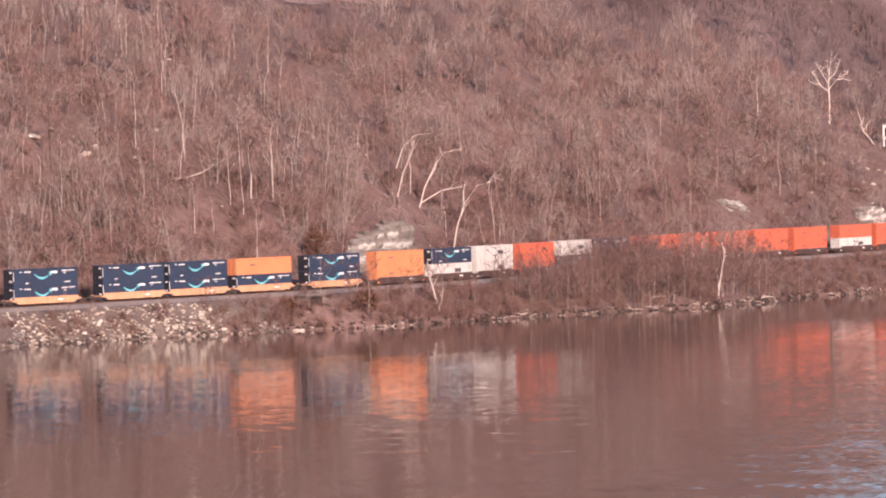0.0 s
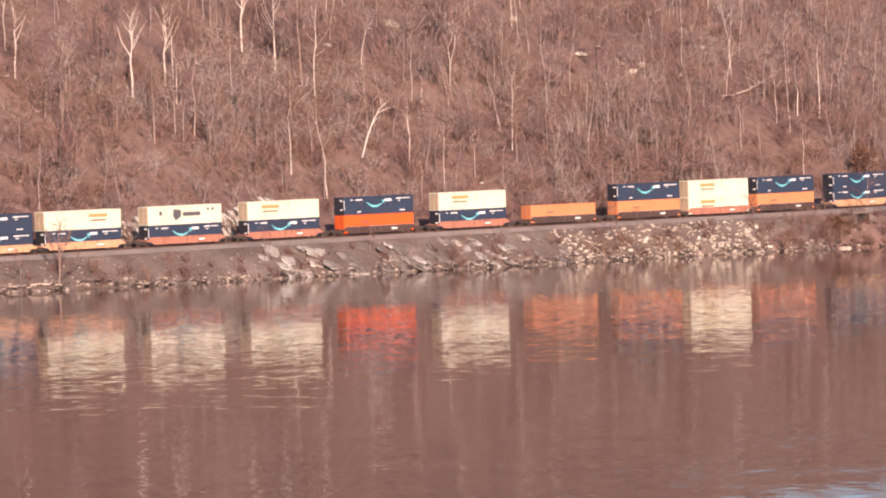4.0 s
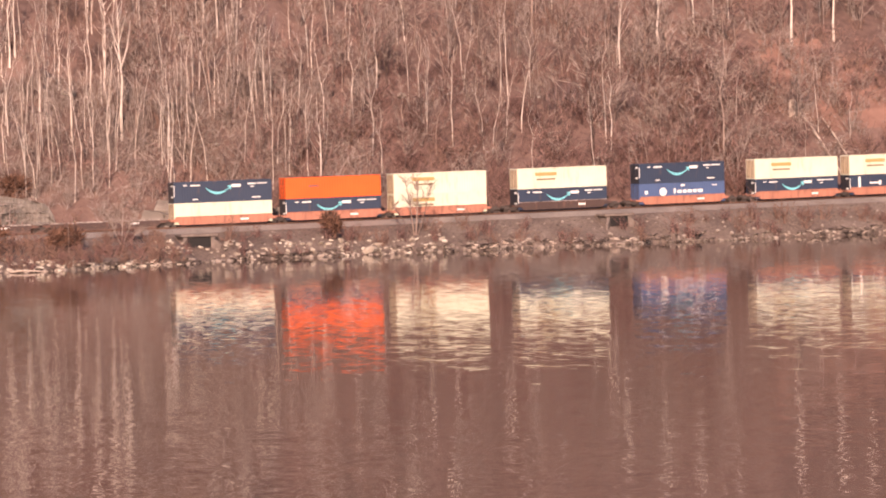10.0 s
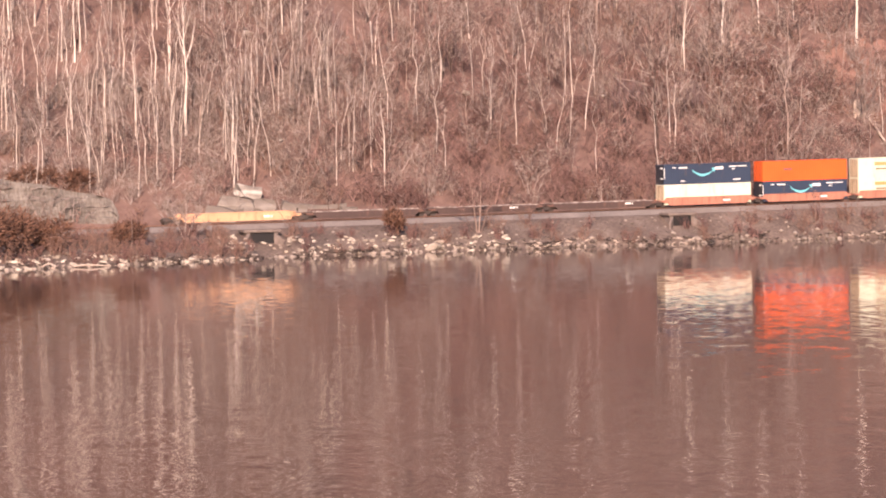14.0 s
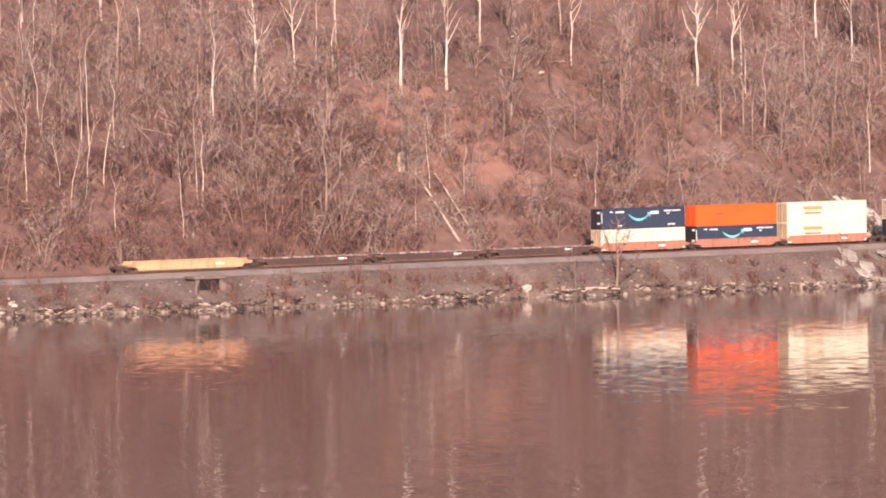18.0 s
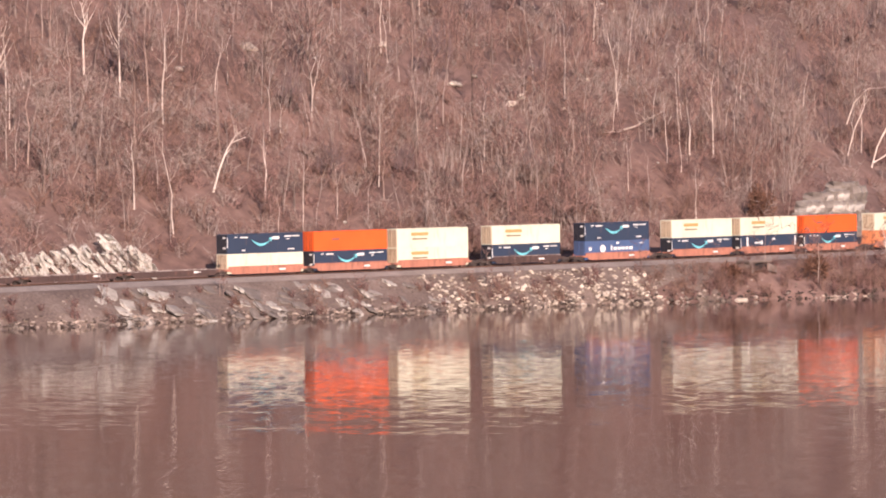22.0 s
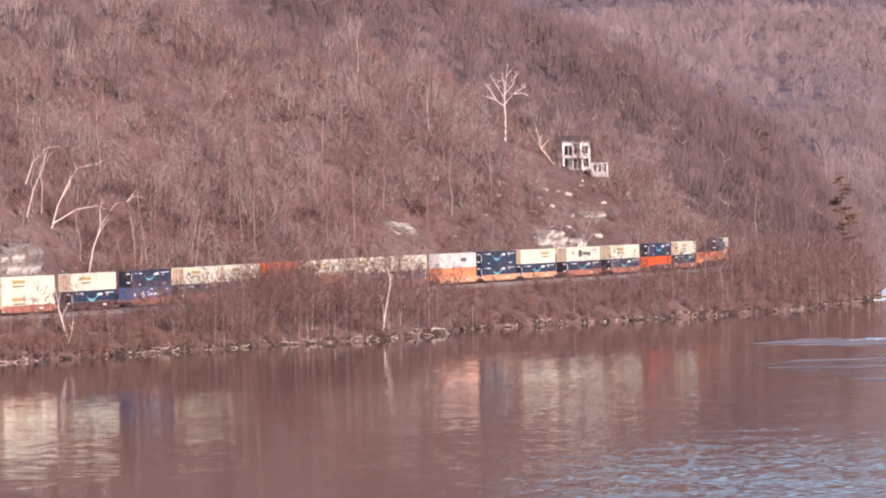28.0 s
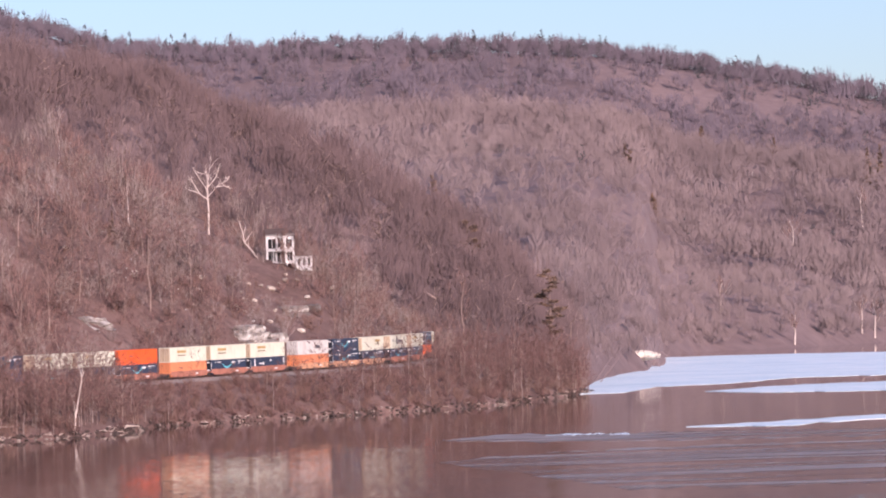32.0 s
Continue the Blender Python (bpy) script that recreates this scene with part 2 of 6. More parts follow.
M = dict(
    ground=noisy("leaf litter", ((0.3, (0.08, 0.046, 0.037)), (0.5, (0.155, 0.094, 0.076)), (0.7, (0.24, 0.15, 0.122))), 0.045, fine=14, bump=0.6, bump_m=0.4),
    # the haze of distance is mixed into this paler brown
    far_ground=noisy("far slope tinted with haze", ((0.3, (0.14, 0.094, 0.088)), (0.5, (0.2, 0.14, 0.13)), (0.7, (0.255, 0.186, 0.172))), 0.006, fine=22, bump=0.2, bump_m=5.0),
    ballast=noisy("grey ballast", ((0.3, (0.15, 0.125, 0.11)), (0.7, (0.30, 0.25, 0.22))), 0.3, fine=12, bump=0.6, bump_m=0.1),
    rock=noisy("pale grey rock", ((0.32, (0.2, 0.17, 0.145)), (0.5, (0.42, 0.39, 0.34)), (0.62, (0.68, 0.64, 0.57))), 0.35, fine=5, bump=0.9, bump_m=0.3, stretch=(1, 1, 1.6)),
    ledge_rock=noisy("grey ledge rock", ((0.34, (0.112, 0.092, 0.08)), (0.48, (0.272, 0.24, 0.208)), (0.6, (0.528, 0.488, 0.432))), 0.3, fine=5, bump=1.0, bump_m=0.3, stretch=(0.7, 0.7, 2.4)),
    grey_rock=noisy("grey brown bedrock", ((0.3, (0.0945, 0.0763, 0.0655)), (0.5, (0.182, 0.153, 0.131)), (0.68, (0.306, 0.269, 0.233))), 0.22, fine=7, bump=0.9, bump_m=0.3, stretch=(1, 1, 1.8)),
    stone=noisy("shore stone", ((0.3, (0.26, 0.21, 0.165)), (0.5, (0.45, 0.385, 0.31)), (0.7, (0.66, 0.585, 0.48))), 0.6, fine=4, bump=0.6, bump_m=0.1, tint=0.5),
    bark=noisy("grey brown bark", ((0.25, (0.09, 0.057, 0.0465)), (0.5, (0.2, 0.138, 0.112)), (0.8, (0.4, 0.294, 0.242))), 0.5, fine=6, bump=0.6, bump_m=0.04, stretch=(3, 3, 0.6), tint=-0.6),
    pale_bark=noisy("pale birch bark", ((0.3, (0.42, 0.34, 0.28)), (0.5, (0.68, 0.58, 0.5)), (0.7, (0.8, 0.72, 0.64))), 0.8, fine=6, bump=0.3, bump_m=0.03, stretch=(3, 3, 0.8)),
    light_bark=noisy("pale grey brown bark", ((0.25, (0.2, 0.152, 0.128)), (0.5, (0.35, 0.277, 0.237)), (0.8, (0.52, 0.43, 0.38))), 0.5, fine=6, bump=0.4, bump_m=0.03, stretch=(3, 3, 0.6), tint=-0.5),
    twig=noisy("bare twigs", ((0.3, (0.08, 0.044, 0.037)), (0.5, (0.155, 0.088, 0.073)), (0.7, (0.25, 0.15, 0.127))), 0.3, fine=6, bump=0.0, tint=-0.7, soft=0.5),
    bank_twig=noisy("dark red brown brush", ((0.3, (0.052, 0.024, 0.021)), (0.5, (0.115, 0.057, 0.048)), (0.7, (0.2, 0.11, 0.092))), 0.3, fine=6, bump=0.0, tint=-0.7, soft=0.4),
    grey_twig=noisy("pale grey twigs", ((0.3, (0.131, 0.094, 0.0792)), (0.5, (0.208, 0.157, 0.135)), (0.7, (0.294, 0.233, 0.204))), 0.3, fine=6, bump=0.0, tint=-0.7, soft=0.5),
    # bluish haze painted into the colour of the ridge woods
    ridge_twig=noisy("ridge woods tinted with haze", ((0.3, (0.095, 0.075, 0.09)), (0.7, (0.165, 0.132, 0.154))), 0.01, fine=6, bump=0.0, tint=-0.08, soft=0.9),
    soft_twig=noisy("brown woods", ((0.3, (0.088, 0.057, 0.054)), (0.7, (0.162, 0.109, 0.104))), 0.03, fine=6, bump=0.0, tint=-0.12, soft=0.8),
    # distance haze painted in: lilac grey twigs, bluish needles
    far_twig=noisy("distant twigs tinted with haze", ((0.36, (0.13, 0.096, 0.094)), (0.5, (0.185, 0.138, 0.133)), (0.62, (0.245, 0.188, 0.178))), 0.006, fine=5, bump=0.0, tint=-0.06, soft=0.9),
    far_needle=noisy("distant needles tinted with haze", ((0.3, (0.044, 0.0425, 0.0475)), (0.7, (0.076, 0.068, 0.0712))), 0.01, fine=6, bump=0.0, tint=-0.2, soft=0.8),
    bank=noisy("grey gravelly bank soil", ((0.3, (0.075, 0.05, 0.041)), (0.5, (0.15, 0.11, 0.09)), (0.7, (0.25, 0.195, 0.162))), 0.16, fine=16, bump=1.0, bump_m=0.25),
    red_soil=noisy("bare red brown soil", ((0.3, (0.2, 0.105, 0.078)), (0.7, (0.34, 0.19, 0.145))), 0.08, fine=10, bump=0.5, bump_m=0.3),
    dark_stone=noisy("dull shore stone", ((0.3, (0.08, 0.06, 0.05)), (0.5, (0.17, 0.135, 0.11)), (0.75, (0.34, 0.28, 0.235))), 0.6, fine=4, bump=0.5, bump_m=0.1, tint=-0.7),
    concrete=noisy("weathered concrete", ((0.3, (0.1, 0.075, 0.064)), (0.7, (0.24, 0.19, 0.162))), 0.8, bump=0.3, bump_m=0.03),
    house=noisy("white clapboard", ((0.3, (0.62, 0.6, 0.56)), (0.7, (0.8, 0.78, 0.74))), 0.4, rough=0.6, bump=0.1, bump_m=0.02),
    roof=noisy("brown shingles", ((0.3, (0.14, 0.1, 0.085)), (0.7, (0.26, 0.19, 0.165))), 1.2, bump=0.3, bump_m=0.03),
    wet_wood=noisy("dark wet wood", ((0.3, (0.03, 0.02, 0.016)), (0.7, (0.085, 0.058, 0.046))), 1.0, bump=0.3, bump_m=0.02),
    joint_rock=noisy("grey jointed rock", ((0.32, (0.085, 0.07, 0.06)), (0.5, (0.17, 0.145, 0.124)), (0.66, (0.29, 0.255, 0.22))), 0.3, fine=5, bump=1.0, bump_m=0.4, stretch=(2.2, 2.2, 0.4)),
    drift=noisy("weathered driftwood", ((0.3, (0.35, 0.27, 0.21)), (0.7, (0.6, 0.5, 0.42))), 1.0, bump=0.3, bump_m=0.02),
    russet=noisy("russet shrub twigs", ((0.3, (0.085, 0.046, 0.034)), (0.6, (0.19, 0.11, 0.082))), 0.8, fine=5, bump=0.0, tint=-0.6, soft=0.5),
    needle=noisy("dull conifer needles", ((0.3, (0.09, 0.0639, 0.0441)), (0.6, (0.195, 0.122, 0.0819))), 0.8, fine=5, bump=0.0, tint=-0.6),
    red_needle=noisy("winter brown juniper needles", ((0.3, (0.075, 0.037, 0.025)), (0.6, (0.19, 0.095, 0.06))), 0.8, fine=5, bump=0.0, tint=-0.6),
    # pale tones paint in the glint along the dark cars' top chords
    bright_edge_steel=noisy("worn steel with a painted bright edge", ((0.35, (0.06, 0.045, 0.04)), (0.5, (0.22, 0.17, 0.15)), (0.62, (0.5, 0.44, 0.4))), 0.9, rough=0.7, fine=4, bump=0.2, bump_m=0.01),
    steel=noisy("dark oily steel", ((0.3, (0.03, 0.024, 0.02)), (0.7, (0.09, 0.065, 0.055))), 1.5, rough=0.6, bump=0.2, bump_m=0.01),
    rail=noisy("rusty rail", ((0.3, (0.12, 0.06, 0.04)), (0.7, (0.22, 0.12, 0.08))), 1.0, rough=0.5, metal=0.4, bump=0.1, bump_m=0.01),
    tie=noisy("tarred timber", ((0.3, (0.05, 0.035, 0.028)), (0.7, (0.12, 0.08, 0.06))), 1.0, bump=0.3, bump_m=0.02),
    navy=paint("navy container paint", (0.03, 0.045, 0.08)),
    white=paint("cream white container paint", (0.7, 0.69, 0.53), (0.42, 0.34, 0.25), amount=0.58),
    chalk=paint("white container paint", (0.66, 0.63, 0.57), (0.4, 0.31, 0.26), amount=0.55),
    orange=paint("orange container paint", (0.80, 0.12, 0.018), (0.45, 0.1, 0.05), amount=0.66),
    # red is lifted a little to carry the haze in its colour
    red=paint("red container paint lightened for haze", (0.64, 0.145, 0.075), (0.42, 0.16, 0.11), amount=0.58),
    amber=paint("amber container paint", (0.72, 0.26, 0.11), (0.45, 0.15, 0.07), amount=0.62),
    blue=paint("blue container paint", (0.07, 0.115, 0.235), (0.12, 0.12, 0.16)),
    rust_car=paint("rust red car paint", (0.44, 0.185, 0.122), (0.2, 0.09, 0.065), 0.7, 0.47),
    yellow_car=paint("yellow car paint", (0.66, 0.36, 0.2), (0.36, 0.19, 0.1), 0.6, 0.5),
    brown_car=paint("dark brown car paint", (0.07, 0.042, 0.036), (0.17, 0.085, 0.06), 0.7, 0.52),
    cyan=material("cyan marking")[0],
    mark=material("white marking")[0],
    tan_mark=material("tan marking")[0],
    gold_mark=material("golden brown marking")[0],
    navy_door=paint("dark navy door paint", (0.016, 0.02, 0.032), (0.06, 0.05, 0.05)),
    tan_door=paint("stained tan door paint", (0.6, 0.47, 0.32), (0.3, 0.2, 0.13), amount=0.5),
    dark_mark=material("dark marking")[0],
    black=material("dark opening")[0],
)
for key, c in (("cyan", (0.16, 0.55, 0.62)), ("mark", (0.75, 0.74, 0.7)), ("tan_mark", (0.2, 0.155, 0.085)), ("gold_mark", (0.42, 0.29, 0.11)), ("dark_mark", (0.09, 0.09, 0.10)), ("black", (0.012, 0.01, 0.01))):
    M[key].node_tree.nodes["Principled BSDF"].inputs["Base Color"].default_value = (*c, 1)


def water_material():
    m, n, l, b = material("still river water", 0.017)
    b.inputs["Base Color"].default_value = (0.085, 0.05, 0.042, 1)
    b.inputs["IOR"].default_value = 1.33
    tc = n.new("ShaderNodeTexCoord")

    def math_node(op, x, y=None, z=None):
        q = n.new("ShaderNodeMath")
        q.operation = op
        for k, v in enumerate((x, y, z)):
            if isinstance(v, (int, float)):
                q.inputs[k].default_value = v
            elif v is not None:
                l.new(v, q.inputs[k])
        return q.outputs[0]

    def mapped(value, lo, hi, a, c):
        q = n.new("ShaderNodeMapRange")
        for key, v in (("From Min", lo), ("From Max", hi), ("To Min", a), ("To Max", c)):
            q.inputs[key].default_value = v
        l.new(value, q.inputs["Value"])
        return q.outputs[0]

    def field(size, turn, detail, seed):
        """Random ripples of the given length and breadth, between -1 and 1."""
        mp, t = n.new("ShaderNodeMapping"), n.new("ShaderNodeTexNoise")
        mp.inputs["Scale"].default_value = (1 / size[0], 1 / size[1], 1)
        mp.inputs["Rotation"].default_value, mp.inputs["Location"].default_value = (0, 0, radians(turn)), (seed, seed * 1.7, 0)
        t.inputs["Scale"].default_value, t.inputs["Detail"].default_value = 1.0, detail
        l.new(tc.outputs["Object"], mp.inputs[0])
        l.new(mp.outputs[0], t.inputs["Vector"])
        return mapped(t.outputs["Fac"], 0.3, 0.7, -1, 1)

    def along(way):
        dot = n.new("ShaderNodeVectorMath")
        dot.operation, dot.inputs[1].default_value = "DOT_PRODUCT", way
        l.new(tc.outputs["Object"], dot.inputs[0])
        return dot.outputs["Value"]

    # the water lies still under the far bank and ruffles further out
    out = mapped(along((0.74, -0.67, 0)), -480, -330, 0.5, 1.0)
    patch = mapped(field((90, 60), 20, 1, 3.0), -1, 1, 0.6, 1.25)
    calm = math_node("MULTIPLY", out, patch)
    chop = math_node("MULTIPLY", field((1.8, 0.45), 8, 0, 1.0), 0.0105)
    swell = math_node("MULTIPLY", field((11.0, 6.0), 12, 2, 5.0), mapped(along((0.74, -0.67, 0)), -420, -180, 0.0026, 0.008))
    slope = math_node("MULTIPLY", math_node("ADD", chop, swell), calm)
    # a breeze roughens the water past the bend of the near shore
    gust = math_node("MULTIPLY", mapped(along((1, -0.08, 0)), -10, 20, 0, 1), mapped(along((0, 1, 0)), 330, 500, 1, 0))
    flaw = math_node("MULTIPLY", mapped(field((8.0, 5.0), 5, 2, 9.0), -0.2, 0.7, 0.4, 1), gust)
    wind = math_node("MULTIPLY", field((1.1, 0.5), 5, 1, 7.0), math_node("MULTIPLY", flaw, 0.075))
    tilt = math_node("ADD", slope, wind)
    side = math_node("MULTIPLY", field((1.3, 1.1), -20, 0, 11.0), math_node("MULTIPLY_ADD", gust, 0.03, 0.011))
    join, norm = n.new("ShaderNodeCombineXYZ"), n.new("ShaderNodeVectorMath")
    norm.operation = "NORMALIZE"
    l.new(side, join.inputs[0])
    l.new(tilt, join.inputs[1])
    join.inputs[2].default_value = 1.0
    l.new(join.outputs[0], norm.inputs[0])
    l.new(norm.outputs[0], b.inputs["Normal"])
    return m


M["water"] = water_material()
M["ice"] = noisy("pale river ice", ((0.35, (0.5, 0.64, 0.7)), (0.5, (0.68, 0.8, 0.84)), (0.62, (0.86, 0.9, 0.9))), 0.02, rough=0.5, fine=4, bump=0.1, bump_m=0.05, stretch=(1, 4, 1))
M["skim"] = noisy("thin streaky grey film", ((0.35, (0.2, 0.17, 0.16)), (0.6, (0.42, 0.38, 0.36))), 0.03, rough=0.6, fine=6, bump=0.1, bump_m=0.03, stretch=(1, 3, 1))


def streaky(m):
    """Lets the water through between grey streaks."""
    n, l = m.node_tree.nodes, m.node_tree.links
    tc, mp, t = n.new("ShaderNodeTexCoord"), n.new("ShaderNodeMapping"), n.new("ShaderNodeTexNoise")
    mp.inputs["Scale"].default_value = (0.012, 0.09, 1)
    t.inputs["Scale"].default_value, t.inputs["Detail"].default_value = 1.0, 6
    l.new(tc.outputs["Object"], mp.inputs[0])
    l.new(mp.outputs[0], t.inputs["Vector"])
    r = ramp(n, ((0.42, (0, 0, 0)), (0.62, (0.75, 0.75, 0.75))))
    l.new(t.outputs["Fac"], r.inputs[0])
    l.new(r.outputs[0], n["Principled BSDF"].inputs["Alpha"])


streaky(M["skim"])
for key in ("ice", "skim"):
    M[key].node_tree.nodes["Principled BSDF"].inputs["Specular IOR Level"].default_value = 0.2


# ---- mesh helpers ----
def mesh_of(name, verts, faces, mats, index=None, smooth=False):
    me = bpy.data.meshes.new(name)
    me.from_pydata(verts if isinstance(verts, list) else verts.tolist(), [], faces if isinstance(faces, list) else faces.tolist())
    for m in mats:
        me.materials.append(m)
    if index is not None:
        me.polygons.foreach_set("material_index", np.asarray(index, dtype=np.int32))
    if smooth:
        me.polygons.foreach_set("use_smooth", np.ones(len(me.polygons), dtype=bool))
    me.update()
    return me


def tri_mesh(name, verts, tris, mats, index=None):
    """A mesh from arrays of corners and triangles."""
    me = bpy.data.meshes.new(name)
    nt = len(tris)
    me.vertices.add(len(verts))
    me.vertices.foreach_set("co", np.asarray(verts, dtype=np.float32).ravel())
    me.loops.add(nt * 3)
    me.loops.foreach_set("vertex_index", np.asarray(tris, dtype=np.int32).ravel())
    me.polygons.add(nt)
    me.polygons.foreach_set("loop_start", np.arange(0, nt * 3, 3, dtype=np.int32))
    for m in mats:
        me.materials.append(m)
    if index is not None:
        me.polygons.foreach_set("material_index", np.asarray(index, dtype=np.int32))
    me.update(calc_edges=True)
    return me


def part(name, data, mat, parent, label="", m=None):
    """Links a bmesh or a mesh as one object under a thing or a part."""
    if isinstance(data, bmesh.types.BMesh):
        me = bpy.data.meshes.new(name)
        data.to_mesh(me)
        data.free()
        data = me
    if mat is not None and not data.materials:
        data.materials.append(mat)
    ob = new(name, data)
    ob.parent = parent
    if m is not None:
        ob.matrix_basis = m
    if label:
        tagged(ob, label)
    return ob


def add_box(bm, x0, x1, y0, y1, z0, z1, bevel=0.0):
    r = bmesh.ops.create_cube(bm, size=1.0, matrix=Matrix.Translation(((x0 + x1) / 2, (y0 + y1) / 2, (z0 + z1) / 2)) @ Matrix.Diagonal((x1 - x0, y1 - y0, z1 - z0, 1)))
    if bevel:
        edges = list({e for v in r["verts"] for e in v.link_edges})
        bmesh.ops.bevel(bm, geom=edges, offset=bevel, segments=1, affect="EDGES", profile=0.5)
    return bm


def box(*a, bevel=0.0):
    return add_box(bmesh.new(), *a, bevel=bevel)


def bar(bm, p, q, r, sides=6):
    """A round bar from p to q."""
    p, q = Vector(p), Vector(q)
    m = Matrix.Translation((p + q) / 2) @ (q - p).to_track_quat("Z", "Y").to_matrix().to_4x4()
    bmesh.ops.create_cone(bm, cap_ends=True, segments=sides, radius1=r, radius2=r, depth=(q - p).length, matrix=m)
    return bm

# ---- the lie of the land ----
SHORE = ((-700, -38), (-420, -38), (-390, -34), (-375, -28), (-360, -23), (-345, -16), (-327, -13), (-300, -12), (-265, -12), (-235, -11), (-205, -13), (-170, -13),
         (-150, -14), (-107, -11), (-90, -11), (-70, -12), (-57, -14), (-40, -18), (-5, -17), (29, -22), (50, -29), (80, -29), (91, -28), (98, -21), (123, -19), (148, -22),
         (165, -25), (192, -29), (214, -31), (250, -30), (295, -27), (330, -22), (360, -15), (374, -4), (400, 30), (440, 110), (480, 190), (900, 300))
CREST = ((-700, 72), (-200, 70), (0, 68), (300, 63), (340, 53), (375, 42), (400, 27), (430, 8), (460, 1), (900, 0))
S_TAB, N_TAB = np.array(SHORE).T
C_S, C_Z = np.array(CREST).T


def shore_n(s):
    return np.interp(s, S_TAB, N_TAB) + 0.9 * np.sin(np.asarray(s) * 0.31) + 0.6 * np.sin(np.asarray(s) * 0.83 + 1)


def bumps(x, y, size, seed=0.0):
    """A smooth random relief between -1 and 1."""
    a = np.sin(x / size + 1.7 * np.sin(y / size * 0.7 + seed) + seed)
    b = np.sin(y / size * 1.3 + 1.3 * np.sin(x / size * 0.9 + 2 * seed) + 0.5 + seed)
    return 0.5 * a + 0.5 * b


_bent = np.array([line(s)[:2] for s in np.arange(240, 640, 4.0)])


# the middle, half width, mouth and sill of each culvert
CULVERTS = ((-283.2, 2.4, -7.7, 2.75), (-346.4, 2.6, -9.2, 2.0), (-50.5, 2.4, -9.0, 5.0))


def height(s, n):
    """The ground over the river at s, n."""
    s, n = np.asarray(s, float), np.asarray(n, float)
    w = shore_n(s)
    rail = rail_z(s)
    # bank: a stony foot, a gentle shelf and the embankment under the track
    u = np.clip((n - w) / np.maximum(-5.0 - w, 1.0), -1, 1)
    wide = np.clip((-w - 14) / 30, 0, 1)
    bank = (rail - 0.75) * np.where(u > 0, np.abs(u) ** (0.85 - 0.3 * wide), u * 2.0)
    bank = bank + 0.22 * bumps(s, n, 2.3, 1.0) * np.clip(u * 4, 0, 1) * np.clip((1 - u) * 3, 0, 1)
    v = np.clip((n - 7) / 150, 0, 1)
    crest = np.interp(s, C_S, C_Z)
    hill = rail - 0.8 + crest * (1 - (1 - v) ** 1.6) + (2.2 * bumps(s, n, 17, 0.3) + 0.9 * bumps(s, n, 6, 2.1) + 0.4 * bumps(s, n, 2.6, 4.0)) * np.clip((n - 7) / 25, 0, 1)
    z = np.where(n < -5, bank, np.where(n > 7, hill, rail - 0.8))
    for c, half, n0, z0 in CULVERTS:
        cut = z0 - 0.3 + (n - n0) * 0.42
        z = np.where((np.abs(s - c) < half) & (n < n0 + 2.4), np.minimum(z, cut), z)
    # past the point the ground falls to the water
    end = np.clip((s - 352) / 18, 0, 1)
    tip = np.clip((n - w) / 30, -0.4, 1) * 6 + np.clip((n - w - 10) / 120, 0, 1) * crest
    z = z * (1 - end) + np.minimum(tip, np.maximum(hill, rail - 0.8)) * end
    return z


def ground_at(s, n):
    return float(height(s, n))


def land(s, n, sink=0.0):
    return place(s, n, ground_at(s, n) - sink)


def frame_of(s):
    a = np.array([line(float(v), False) for v in s])
    return a[:, 0], a[:, 1], a[:, 2]


def grid_faces(a, b):
    i = np.arange(a - 1)[:, None] * b + np.arange(b - 1)[None]
    return np.stack([i, i + b, i + b + 1, i + 1], -1).reshape(-1, 4)


def build_ground():
    s = np.unique(np.concatenate([np.arange(-560, 501, 3.0)] + [c + np.array((-3.0, -2.3, 0.0, 2.3, 3.0)) for c, *_ in CULVERTS]))
    n = np.concatenate([np.arange(-84, -5, 1.5), np.arange(-5, 8, 2.5), np.arange(8, 60, 2.5), np.arange(60, 200, 6), np.arange(200, 420, 30)])
    px, py, h = frame_of(s)
    ss, nn = np.meshgrid(s, n, indexing="ij")
    z = height(ss, nn)
    x, y = px[:, None] - nn * np.sin(h)[:, None], py[:, None] + nn * np.cos(h)[:, None]
    # a cutting for the track behind the point
    far = ss > 240
    q = np.stack([x[far], y[far]], 1)
    dist = np.sqrt(((q[:, None] - _bent[None]) ** 2).sum(-1).min(1))
    z[far] = np.where(dist < 90, np.minimum(z[far], rail_z(300) - 0.8 + np.clip(dist - 6, 0, None) * 0.9), z[far])
    verts = np.stack([x, y, z], -1).reshape(-1, 3)
    # gravelly bank, leaf litter, and a bare red patch on the slope
    sm, nm = ((ss[:-1, :-1] + ss[1:, 1:]) / 2).ravel(), ((nn[:-1, :-1] + nn[1:, 1:]) / 2).ravel()
    wob = 2.5 * bumps(sm, nm, 3.1, 0.8)
    kind = np.where((nm < -4 + 0.3 * wob) & (sm + 6 * wob < -66), 1, 0)
    kind = np.where(((sm + 223 + wob) / 13) ** 2 + ((nm - 31 - wob) / 12) ** 2 < 1, 2, kind)
    ob = new("ground", mesh_of("ground", verts, grid_faces(len(s), len(n)), [M["ground"], M["bank"], M["red_soil"]], kind, smooth=True))
    tagged(ob, "brown leaf-covered hillside and bank above the river", "ground", kind="structure")


build_ground()


# the valley and the ridge beyond the point, on bearings from the near shore
RIDGE = ((-0.3, 300), (0.0, 300), (0.0445, 292), (0.058, 280), (0.072, 266), (0.10, 263), (0.128, 264), (0.159, 260), (0.19, 253), (0.211, 241), (0.239, 222), (0.262, 204), (0.34, 160), (0.6, 140))
